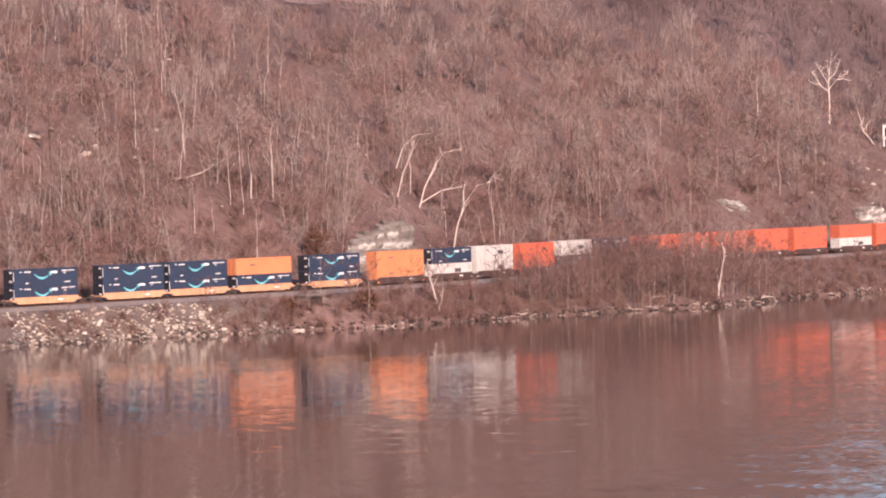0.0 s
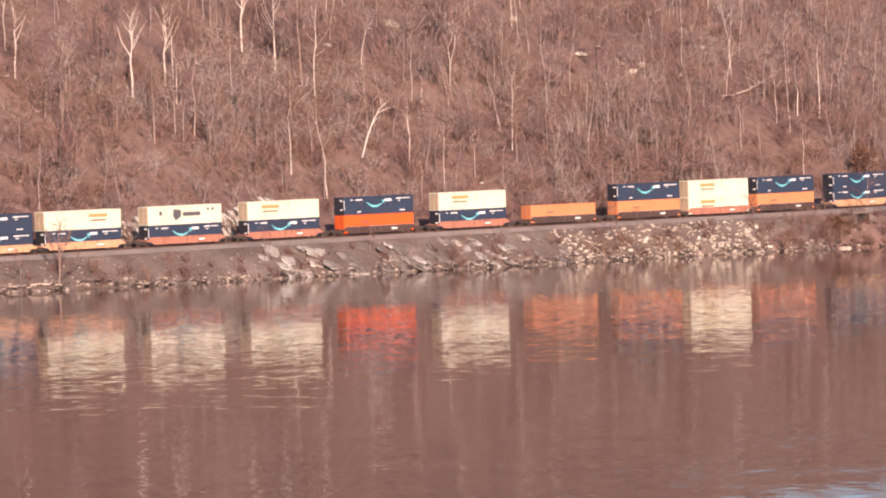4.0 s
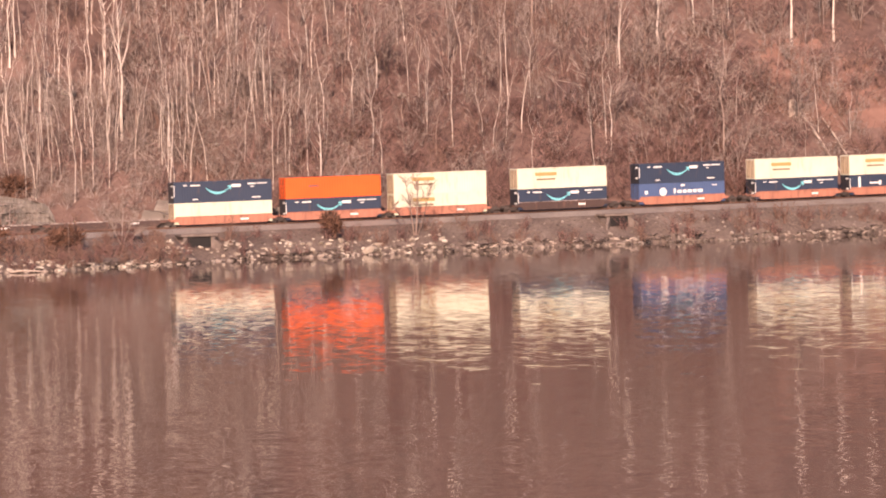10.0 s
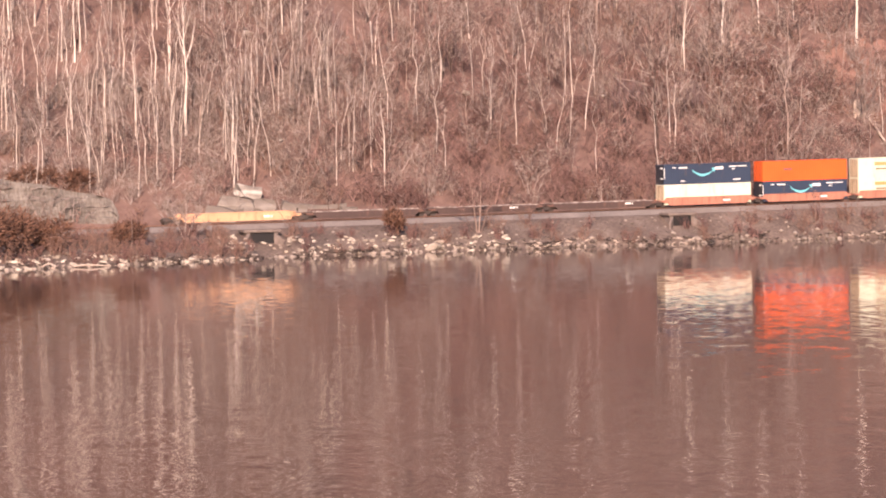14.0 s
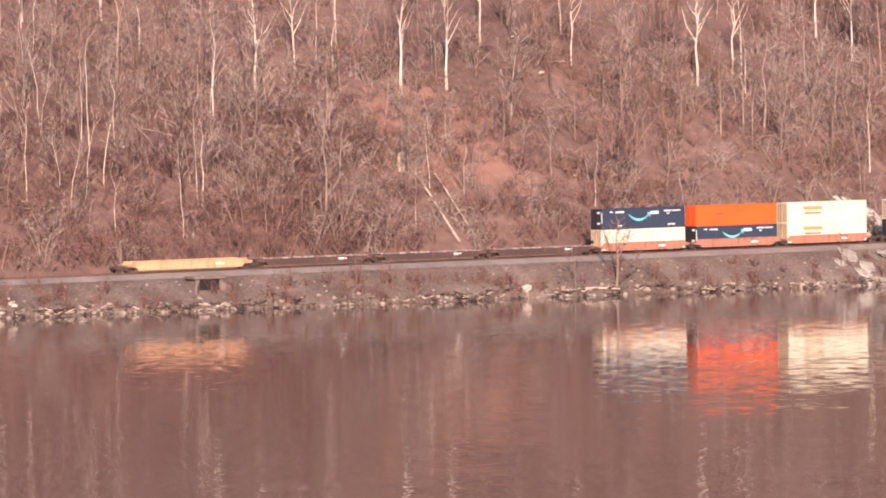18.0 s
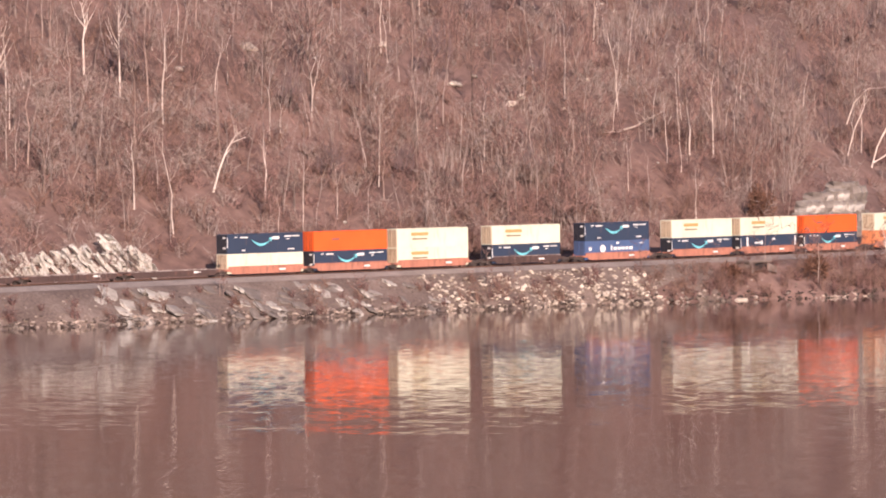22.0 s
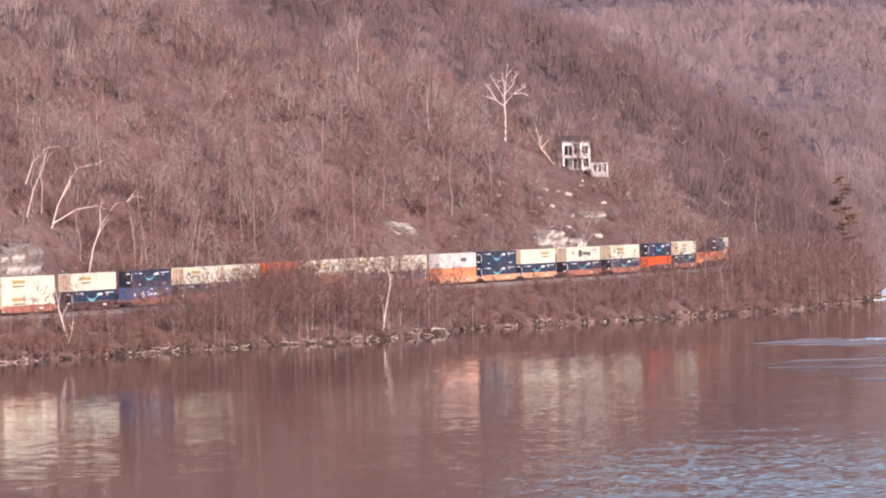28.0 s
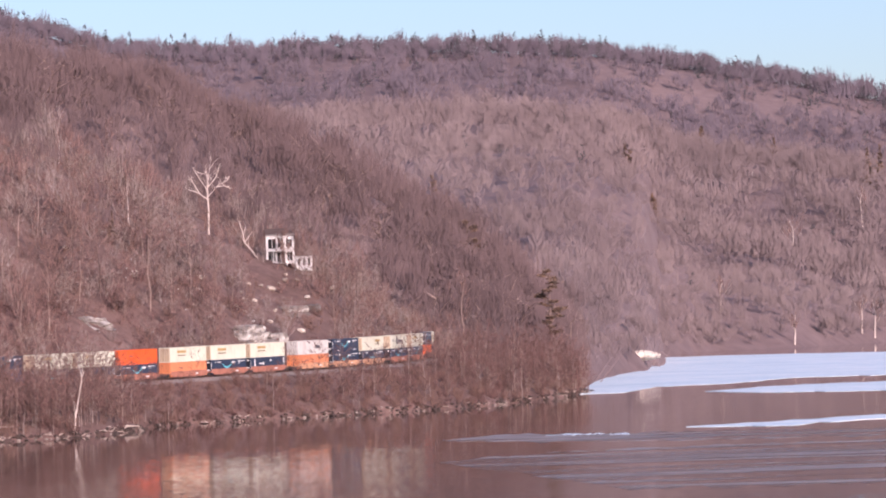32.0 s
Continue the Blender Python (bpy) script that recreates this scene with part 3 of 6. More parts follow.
COAST = ((-0.3, 1500), (0.1, 1400), (0.17, 1200), (0.1845, 1180), (0.1875, 1236), (0.1935, 1330), (0.2, 1384), (0.2015, 1500), (0.2028, 1743), (0.2146, 1914), (0.235, 1971), (0.258, 2134), (0.33, 2500), (0.6, 2900))


SHOULDER = ((-0.3, 120), (0.0, 97), (0.05, 89), (0.0787, 85), (0.092, 78), (0.1115, 66), (0.1257, 58), (0.138, 50), (0.1523, 41), (0.165, 31), (0.175, 19), (0.181, 7), (0.184, 0), (0.7, 0))


def far_height(az, d):
    c = np.interp(az, *np.array(COAST).T)
    r = np.interp(az, *np.array(RIDGE).T)
    u = np.clip((d - c) / (3690 - c), -0.1, 1.25)
    v = np.clip(u, 0, 1)
    prof = np.interp(v, (0, 0.05, 0.15, 0.3, 0.45, 0.55, 0.62, 0.72, 0.8, 0.88, 0.95, 1.0), (0, 0.07, 0.15, 0.29, 0.44, 0.53, 0.565, 0.585, 0.66, 0.8, 0.94, 1.0))
    x, y = np.sin(az) * d, np.cos(az) * d
    z = r * prof + np.clip(v * 4, 0, 1) * (9 * bumps(x, y, 130, 0.4) + 5 * bumps(x, y, 57, 1.2)) * (1 - 0.5 * v)
    z = np.where(u <= 0, -3.0 + 30 * u, np.where(u > 1, r * (1 - (u - 1) * 0.8), z))
    # the shoulder of the near hill behind the point
    k = np.interp(az, *np.array(SHOULDER).T)
    t = np.clip((d - 1045) / 165, 0, 1)
    near = k * np.where(d < 1210, t * t * (3 - 2 * t), np.exp(-np.clip((d - 1210) / 300, 0, 3) ** 2)) + np.where(k > 10, 2.5, 0) * bumps(x, y, 23, 0.9) * t - 3 * (t <= 0)
    return np.maximum(z, np.where(az < 0.184, near, -3.0))


def build_far():
    az = np.linspace(-0.25, 0.58, 220)
    d = np.concatenate([np.arange(1040, 2300, 20), np.arange(2300, 3800, 50), np.arange(3800, 4500, 140)])
    aa, dd = np.meshgrid(az, d, indexing="ij")
    z = far_height(aa, dd)
    verts = np.stack([np.sin(aa) * dd, np.cos(aa) * dd, z], -1).reshape(-1, 3)
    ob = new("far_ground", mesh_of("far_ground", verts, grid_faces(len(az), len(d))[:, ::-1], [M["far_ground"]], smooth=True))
    tagged(ob, "distant wooded hills rising to a long ridge", "hills", kind="structure")


build_far()


def build_water():
    me = mesh_of("water", [(-4500, -1500, 0), (4500, -1500, 0), (4500, 4200, 0), (-4500, 4200, 0)], [(0, 1, 2, 3)], [M["water"]])
    tagged(new("water", me), "calm brown river mirroring the hillside", "river", kind="structure")
    bed = mesh_of("river_bed", [(-4500, -1500, -6), (4500, -1500, -6), (4500, 4200, -6), (-4500, 4200, -6)], [(0, 1, 2, 3)], [M["ground"]])
    tagged(new("river_bed", bed), "muddy bed under the river", "river bed", kind="structure")


build_water()


def ice_sheet(near, far, seed, label, mat="ice"):
    """A drifting sheet of ice or grey film between two ragged rims, each given by bearings and distances from the near
    shore.
    """
    rng = random.Random(seed)
    a0, a1, rim = near[0][0], near[-1][0], 60
    rims = []
    for edge in (near, far):
        for k in range(rim + 1):
            az = a0 + (a1 - a0) * k / rim
            pinch = min(1.0, 8 * k / rim)
            d = float(np.interp(az, *np.array(edge).T)) + pinch * (rng.uniform(-1, 1) * 3 + 9 * noise.noise(Vector((az * 160, seed * 3.3, 5.0 * (edge is far)))) + 5 * noise.noise(Vector((az * 520, seed * 1.7, 3.0 * (edge is far)))))
            rims.append((math.sin(az) * d, math.cos(az) * d))
    m = rim + 1
    v = [(x, y, 0.06 if mat == "ice" else 0.02) for x, y in rims] + [(x, y, -0.05) for x, y in rims]
    f = [(k, k + 1, m + k + 1, m + k) for k in range(rim)] + [(2 * m + k, 2 * m + k + 1, k + 1, k) for k in range(rim)] + [(m + k, m + k + 1, 3 * m + k + 1, 3 * m + k) for k in range(rim)]
    tagged(new("ice_sheet", mesh_of("ice_sheet", v, f, [M[mat]])), label, "ice", "ice sheets on the river")


ice_sheet(((0.1823, 1036), (0.1924, 1044), (0.2005, 1108), (0.2183, 1135), (0.2327, 1191), (0.2542, 1204), (0.34, 1220)), ((0.1823, 1040), (0.1872, 1224), (0.1935, 1330), (0.2, 1400), (0.2032, 1724), (0.2241, 1742), (0.2569, 1732), (0.34, 1760)), 1, "pale blue white ice sheet lying along the far shore")
ice_sheet(((0.2115, 1033), (0.221, 1012), (0.2524, 1000), (0.36, 985)), ((0.2115, 1035), (0.2267, 1080), (0.2536, 1112), (0.36, 1120)), 2, "long narrow strip of pale river ice")
ice_sheet(((0.205, 756), (0.2268, 752), (0.2494, 780), (0.38, 800)), ((0.205, 758), (0.2239, 777), (0.25, 806), (0.38, 850)), 3, "thin streak of pale ice on open water")
ice_sheet(((0.1737, 727), (0.1921, 725)), ((0.1737, 729), (0.1921, 731)), 4, "faint thin streak of ice on dark water")
ice_sheet(((0.15, 712), (0.17, 700), (0.205, 690), (0.2485, 690), (0.3, 690)), ((0.15, 714), (0.162, 736), (0.205, 736), (0.2485, 727), (0.3, 720)), 5, "long band of thin grey film on the water", "skim")
# grey film added for the sheen of ruffled open water
ice_sheet(((0.15, 622), (0.175, 560), (0.19, 530), (0.2473, 530), (0.3, 540)), ((0.15, 624), (0.175, 652), (0.2473, 676), (0.3, 680)), 6, "thin grey film drawn for the sheen of open water", "skim")


# ---- the railway ----
def build_track():
    s = np.arange(-640, 640, 4.0)
    a = np.array([line(float(v)) for v in s])

    def strip(name, profile, mat, label, cat, kind="structure"):
        k = len(profile)
        n, z = np.array(profile).T
        x = a[:, 0:1] - n[None] * np.sin(a[:, 2:3])
        y = a[:, 1:2] + n[None] * np.cos(a[:, 2:3])
        v = np.stack([x, y, z[None] + rail_z(s)[:, None]], -1).reshape(-1, 3)
        return tagged(new(name, mesh_of(name, v, grid_faces(len(s), k), [mat])), label, cat, kind=kind)

    z = 0.0
    strip("track_bed", ((-5.4, z - 1.1), (-3.2, z - 0.22), (-2.4, z - 0.18), (2.4, z - 0.18), (3.2, z - 0.22), (7.2, z - 0.95)), M["ballast"], "grey stone ballast bed of the railway line", "track bed")
    for n in (-0.75, 0.75):
        strip("rail", ((n - 0.06, z - 0.16), (n - 0.04, z), (n + 0.04, z), (n + 0.06, z - 0.16)), M["rail"], "rusty steel rail on dark ties", "rail")
    v, f = [], []
    for t in np.arange(-420, 300, 0.6):
        x, y, h = line(float(t))
        c, q = math.cos(h), math.sin(h)
        k = len(v)
        for dz in (-0.2, -0.12):
            for du, dn in ((-0.11, -1.3), (0.11, -1.3), (0.11, 1.3), (-0.11, 1.3)):
                v.append((x + du * c - dn * q, y + du * q + dn * c, float(rail_z(t)) + dz))
        f += [(k + 4, k + 5, k + 6, k + 7), (k, k + 1, k + 5, k + 4), (k + 1, k + 2, k + 6, k + 5), (k + 2, k + 3, k + 7, k + 6), (k + 3, k, k + 4, k + 7)]
    tagged(new("railway_ties", mesh_of("railway_ties", v, f, [M["tie"]])), "row of dark timber ties under the rails", "ties", kind="stuff")


build_track()

# ---- trees ----
def limb_tube(v, f, pts, radii, sides):
    """A tapered tube along pts into the lists v and f."""
    k0 = len(v)
    for i, (p, r) in enumerate(zip(pts, radii)):
        q = pts[min(i + 1, len(pts) - 1)] - pts[max(i - 1, 0)]
        a = q.orthogonal().normalized()
        b = q.cross(a).normalized()
        for k in range(sides):
            t = 2 * math.pi * k / sides
            v.append(tuple(p + r * (math.cos(t) * a + math.sin(t) * b)))
    for i in range(len(pts) - 1):
        for k in range(sides):
            a, b = k0 + i * sides + k, k0 + i * sides + (k + 1) % sides
            f += [(a, b, b + sides), (a, b + sides, a + sides)]


def sliver(v, f, p, q, w, rng):
    """A thin flat twig from p to q."""
    side = (q - p).cross(Vector((rng.uniform(-1, 1), rng.uniform(-1, 1), rng.uniform(-0.3, 0.3)))).normalized() * w
    k = len(v)
    v += [tuple(p - side), tuple(p + side), tuple(q)]
    f.append((k, k + 1, k + 2))


def tree_parts(seed, tall, girth, limbs=9, twigs=5, crown0=0.4, spread=0.32, fine=1.0, lean=0.0, fork=False, sides=5, limb=0.36):
    """Corners and triangles of a bare tree: wood (trunk and limbs) and twigs."""
    rng = random.Random(seed)
    wv, wf, tv, tf = [], [], [], []
    bend = [Vector((rng.uniform(-1, 1), rng.uniform(-1, 1), 0)) * tall * 0.045 for _ in range(6)]
    away = Vector((lean * tall, 0, 0))
    pts = [Vector((0, 0, -0.4))] + [away * (k / 5) ** 1.3 + bend[k] * (k / 5) + Vector((0, 0, tall * k / 5)) for k in range(1, 6)]
    radii = [girth * (1 - 0.93 * (k / 5) ** 0.8) for k in range(6)]
    limb_tube(wv, wf, pts, radii, sides)

    def along(u):
        x = u * 5
        i = min(int(x), 4)
        return pts[i].lerp(pts[i + 1], x - i)

    for j in range(limbs):
        u = crown0 + (0.97 - crown0) * (j + rng.random()) / limbs
        p = along(u)
        turn = rng.uniform(0, 2 * math.pi)
        up = rng.uniform(0.5, 1.3) if not fork else rng.uniform(1.0, 1.9)
        way = Vector((math.cos(turn), math.sin(turn), up)).normalized()
        size = tall * spread * (1.15 - u) * rng.uniform(0.75, 1.25) + 0.6
        mid = p + way * size * 0.5 + Vector((rng.uniform(-1, 1), rng.uniform(-1, 1), rng.uniform(0, 1))) * size * 0.08
        tip = p + way * size + Vector((0, 0, size * 0.18))
        r = girth * limb * (1.1 - u)
        limb_tube(wv, wf, [p, mid, tip], [r, r * 0.6, r * 0.12 + 0.008], 3)
        for i in range(twigs):
            w = rng.uniform(0.2, 1.0)
            base = p.lerp(mid, w * 2) if w < 0.5 else mid.lerp(tip, w * 2 - 1)
            out = (way + Vector((rng.uniform(-1, 1), rng.uniform(-1, 1), rng.uniform(-0.3, 0.9))) * 0.8).normalized()
            end = base + out * size * rng.uniform(0.25, 0.55)
            sliver(tv, tf, base, end, 0.035 * fine, rng)
            for _ in range(3):
                b2 = base.lerp(end, rng.uniform(0.2, 0.9))
                o2 = (out + Vector((rng.uniform(-1, 1), rng.uniform(-1, 1), rng.uniform(-0.3, 1))) * 0.9).normalized()
                sliver(tv, tf, b2, b2 + o2 * size * rng.uniform(0.12, 0.3), 0.024 * fine, rng)
    return (np.array(wv), np.array(wf)), (np.array(tv), np.array(tf))


def shrub_parts(seed, tall, stems, fine=1.0):
    """A bush of thin stems that fan out from its foot."""
    rng = random.Random(seed)
    tv, tf = [], []
    for _ in range(stems):
        t = rng.uniform(0, 2 * math.pi)
        foot = Vector((rng.uniform(-1, 1), rng.uniform(-1, 1), -0.2)) * tall * 0.25
        tip = foot + Vector((math.cos(t) * rng.uniform(0.1, 0.75), math.sin(t) * rng.uniform(0.1, 0.75), rng.uniform(0.55, 1.1))) * tall
        sliver(tv, tf, foot, tip, 0.035 * fine, rng)
        for _ in range(5):
            b = foot.lerp(tip, rng.uniform(0.25, 0.95))
            e = b + Vector((rng.uniform(-1, 1), rng.uniform(-1, 1), rng.uniform(-0.1, 1))) * tall * 0.28
            sliver(tv, tf, b, e, 0.026 * fine, rng)
    return np.array(tv), np.array(tf)


def conifer_parts(seed, tall, wide, count, ragged=0.25, round_top=False):
    """Needle sprays round a leader, in drooping whorls with gaps."""
    rng = random.Random(seed)
    tv, tf = [], []
    for _ in range(count):
        u = rng.random() ** 0.8
        r = wide * (math.sin(math.pi * (0.2 + 0.75 * u)) ** 0.7 if round_top else (1 - u) ** 0.75) * rng.uniform(0.5, 1 + ragged)
        t = rng.uniform(0, 2 * math.pi)
        p = Vector((math.cos(t) * r * 0.25, math.sin(t) * r * 0.25, tall * (0.04 + 0.94 * u)))
        q = Vector((math.cos(t) * r, math.sin(t) * r, p.z + rng.uniform(-0.12, 0.2) * wide))
        sliver(tv, tf, p, q, 0.10 * wide, rng)
        sliver(tv, tf, p.lerp(q, 0.4), q + Vector((rng.uniform(-1, 1), rng.uniform(-1, 1), rng.uniform(-0.5, 0.9))) * 0.25 * wide, 0.09 * wide, rng)
    return np.array(tv), np.array(tf)


# landmarks on the slope that stand in the open: where, and how far to clear towards the river and across
OPEN = [(*place(s, n).xy, reach, half) for s, n, reach, half in ((318, 68, 60, 7), (316, 47, 14, 5), (305, 50, 40, 4), (285, 34, 45, 9), (260, 24, 55, 9), (226, 16, 55, 11), (167, 25, 40, 7), (3, 14, 40, 9), (25, 17, 30, 6), (37, 31, 30, 8), (-137, 23.7, 30, 5), (-232, 17, 22, 4), (-157, 10, 14, 32), (-368, 10, 14, 24), (-342, 10, 14, 6))]


def in_open(x, y):
    """True in front of a landmark."""
    for a, b, reach, half in OPEN:
        d = math.hypot(a, b)
        along = ((a - x) * a + (b - y) * b) / d
        across = abs((a - x) * b - (b - y) * a) / d
        if -min(half * 0.6, 4.0) < along < reach and across < half:
            return True
    return False


def bush_parts(seed, tall, wide, count):
    """A low spreading evergreen: many short sprays over a few uneven lobes."""
    rng = random.Random(seed)
    lobes = [(Vector((rng.uniform(-0.7, 0.7) * wide, rng.uniform(-0.7, 0.7) * wide, tall * rng.uniform(0.25, 0.55))), rng.uniform(0.35, 0.6)) for _ in range(6)]
    tv, tf = [], []
    for _ in range(count):
        c, r = rng.choice(lobes)
        way = Vector((rng.gauss(0, 1), rng.gauss(0, 1), rng.gauss(0.2, 0.8))).normalized()
        p = c + Vector((way.x * wide, way.y * wide, way.z * tall * 0.8)) * r * rng.uniform(0.3, 0.95)
        p.z = max(p.z, 0.05)
        q = p + (way + Vector((rng.uniform(-1, 1), rng.uniform(-1, 1), rng.uniform(-0.2, 0.9))) * 0.8) * rng.uniform(0.3, 0.75)
        sliver(tv, tf, p, q, 0.09, rng)
    return np.array(tv), np.array(tf)


def broom(seed, tall, wide, count, thick):
    """A bare crown of fine upright sprays under an uneven dome."""
    rng = random.Random(seed)
    tv, tf = [], []
    for _ in range(count):
        a, r = rng.uniform(0, 2 * math.pi), rng.random() ** 0.6
        top = Vector((math.cos(a) * r * wide, math.sin(a) * r * wide, tall * (0.55 + 0.45 * math.sqrt(max(0.0, 1 - r * r))) * rng.uniform(0.82, 1.04)))
        foot = Vector((top.x * rng.uniform(0.3, 1.0), top.y * rng.uniform(0.3, 1.0), top.z * rng.uniform(0.5, 0.86))) + Vector((rng.uniform(-1, 1), rng.uniform(-1, 1), 0)) * wide * 0.22
        sliver(tv, tf, foot, top, thick, rng)
    return np.array(tv), np.array(tf)


def scatter(name, shapes, spots, mats, label, category):
    """One mesh of many plants: shapes are pairs of (corners, triangles, slot), spots rows of (shape, x, y, z, turn, size, stoop)."""
    vs, fs, ms, base = [], [], [], 0
    for k, x, y, z, turn, size, stretch in spots:
        c, q = math.cos(turn), math.sin(turn)
        for v, f, slot in shapes[k]:
            if not len(v):
                continue
            p = v * (size, size, size * stretch)
            vs.append(np.stack([p[:, 0] * c - p[:, 1] * q + x, p[:, 0] * q + p[:, 1] * c + y, p[:, 2] + z], 1))
            fs.append(f + base)
            ms.append(np.full(len(f), slot))
            base += len(v)
    ob = new(name, tri_mesh(name, np.concatenate(vs), np.concatenate(fs), mats, np.concatenate(ms)))
    return tagged(ob, label, category, kind="stuff")


def woodland():
    rng = random.Random(5)
    shapes = []
    for k in range(8):
        tall = 10.5 + 0.9 * k
        wood, twig = tree_parts(20 + k, tall, 0.13 + 0.01 * k, limbs=11, twigs=5, crown0=0.22 + 0.04 * (k % 4), spread=0.36, fine=2.0, sides=3, fork=k % 3 == 1, lean=0.07 * (k % 3 - 1))
        shapes.append([(*wood, 0), (*twig, 4 if k in (2, 5) else 1)])
    for k in range(5):
        wood, twig = tree_parts(60 + k, 6 + 0.9 * k, 0.07, limbs=8, twigs=5, crown0=0.12, spread=0.46, fine=2.0, sides=3, lean=0.1 * (k % 3 - 1))
        shapes.append([(*wood, 0), (*twig, 1)])
    for k in range(3):
        wood, twig = tree_parts(80 + k, 12 + 1.5 * k, 0.17, limbs=9, twigs=5, crown0=0.42, spread=0.3, fine=1.3, sides=4, fork=k == 1)
        shapes.append([(*wood, 2), (*twig, 1)])
    for k in range(3):
        shapes.append([(*shrub_parts(90 + k, 2.6 + 0.6 * k, 13, 2.0), (1, 3, 4)[k])])
    # vase-shaped brush: many fine stems that fan out from one foot
    brush = len(shapes)
    for k in range(5):
        shapes.append([(*shrub_parts(600 + k, 4.6 + 0.8 * k, 15, 1.5), (1, 4, 1, 4, 3)[k])])
    # soft round crowns of the woods higher up
    soft = len(shapes)
    for k in range(4):
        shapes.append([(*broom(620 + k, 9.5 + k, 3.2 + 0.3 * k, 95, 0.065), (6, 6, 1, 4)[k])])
    spots = []
    for _ in range(2350):
        s = rng.uniform(-450, 450)
        n = 10 + 150 * rng.random() ** 1.25
        clump = bumps(s, n, 13, 3.3) + 0.6 * bumps(s, n, 5, 1.1)
        if clump < -0.35 and rng.random() < 0.55:
            continue
        bare = math.exp(-((s + 223) / 13) ** 2 - ((n - 33) / 11) ** 2)
        if rng.random() < 0.6 * bare:
            continue
        z = ground_at(s, n)
        p = place(s, n)
        if z < 1.2 or (s > 240 and min(math.hypot(p.x - q[0], p.y - q[1]) for q in _bent) < 9):
            continue
        u = rng.random()
        k = rng.randrange(8) if u < 0.5 else (8 + rng.randrange(5) if u < (0.93 if s < -120 else 0.985) else 13 + rng.randrange(3))
        if n < 17 and k < 8:
            k = 8 + k % 5
        if clump > 0.45 and rng.random() < 0.7:
            k = rng.choice((2, 5))
        if k < 13 and rng.random() < np.interp(n, (40, 90), (0.08, 0.75)) * np.interp(s, (-330, -200), (0.4, 1)):
            k = soft + rng.randrange(4)
        if n > 20 and rng.random() < np.interp(s, (-345, -300, -240), (0.4, 0.15, 0.0)):
            k = 13 + rng.randrange(3)
        if in_open(p.x, p.y):
            if rng.random() < 0.8:
                continue
            k = 16 + rng.randrange(3)
        spots.append((k, p.x, p.y, z - 0.2, rng.uniform(0, 6.3), rng.uniform(0.75, 1.25), rng.uniform(0.85, 1.15)))
    for _ in range(3000):
        s = rng.uniform(-440, 400)
        n = 8.5 + 120 * rng.random() ** 1.4
        z = ground_at(s, n)
        if z < 1.2:
            continue
        p = place(s, n)
        if in_open(p.x, p.y) and rng.random() < 0.5:
            continue
        spots.append((16 + rng.randrange(3), p.x, p.y, z - 0.1, rng.uniform(0, 6.3), rng.uniform(0.7, 1.4), rng.uniform(0.7, 1.1)))
    for _ in range(2500):
        s = rng.uniform(-440, 400)
        n = 9 + 95 * rng.random() ** 1.3
        clump = bumps(s, n, 13, 3.3) + 0.6 * bumps(s, n, 5, 1.1)
        z, p = ground_at(s, n), place(s, n)
        if z < 1.2 or (clump < 0 and rng.random() < 0.6) or in_open(p.x, p.y) or (s > 240 and min(math.hypot(p.x - q[0], p.y - q[1]) for q in _bent) < 9):
            continue
        spots.append((brush + rng.randrange(5), p.x, p.y, z - 0.2, rng.uniform(0, 6.3), rng.uniform(0.7, 1.35), rng.uniform(0.8, 1.2)))
    # a stand of slim pale trunks, and grey brush at their feet
    pole = len(shapes)
    for k in range(4):
        wood, twig = tree_parts(700 + k, 11 + 1.2 * k, 0.11, limbs=6, twigs=3, crown0=0.5, spread=0.26, fine=1.6, sides=3, lean=0.08 * (k - 1.5), fork=True)
        shapes.append([(*wood, 2), (*twig, 4)])
    for _ in range(820):
        s, n = rng.uniform(-450, -275), 13 + 90 * rng.random() ** 1.2
        if rng.random() > np.interp(s, (-345, -300, -275), (1, 0.3, 0.12)):
            continue
        p = place(s, n)
        spots.append((pole + rng.randrange(4), p.x, p.y, ground_at(s, n) - 0.2, rng.uniform(0, 6.3), rng.uniform(0.7, 1.2), 1.0))
    for k in range(4):
        wood, twig = tree_parts(720 + k, 9 + 1.5 * k, 0.11, limbs=6, twigs=3, crown0=0.4, spread=0.3, fine=1.6, sides=3, lean=0.12 * (k - 1.5), fork=k % 2 == 0)
        shapes.append([(*wood, 5), (*twig, 1)])
    for _ in range(620):
        s, n = rng.choice((rng.uniform(-290, 60), rng.uniform(-170, 80))), 13 + 110 * rng.random() ** 1.2
        p = place(s, n)
        if in_open(p.x, p.y):
            continue
        spots.append((pole + (0 if rng.random() < 0.16 else 4) + rng.randrange(4), p.x, p.y, ground_at(s, n) - 0.2, rng.uniform(0, 6.3), rng.uniform(0.7, 1.2), 1.0))
    for _ in range(210):
        s, n = rng.uniform(-345, -250), 14 + 50 * rng.random()
        p = place(s, n)
        spots.append((rng.choice((2, 5)), p.x, p.y, ground_at(s, n) - 0.2, rng.uniform(0, 6.3), rng.uniform(0.5, 0.85), 0.9))
    for _ in range(1000):
        s, n = rng.uniform(-262, -60), 8.5 + 45 * rng.random() ** 1.2
        p = place(s, n)
        if in_open(p.x, p.y) and rng.random() < 0.5:
            continue
        spots.append((16 + rng.randrange(3), p.x, p.y, ground_at(s, n) - 0.1, rng.uniform(0, 6.3), rng.uniform(0.6, 1.25), rng.uniform(0.7, 1.0)))
    # dark shrubs; between s -325 and -235 their colour stands in for shade
    dark = len(shapes)
    for k in range(3):
        shapes.append([(*shrub_parts(650 + k, 3.4 + 0.8 * k, 16, 1.5), 7)])
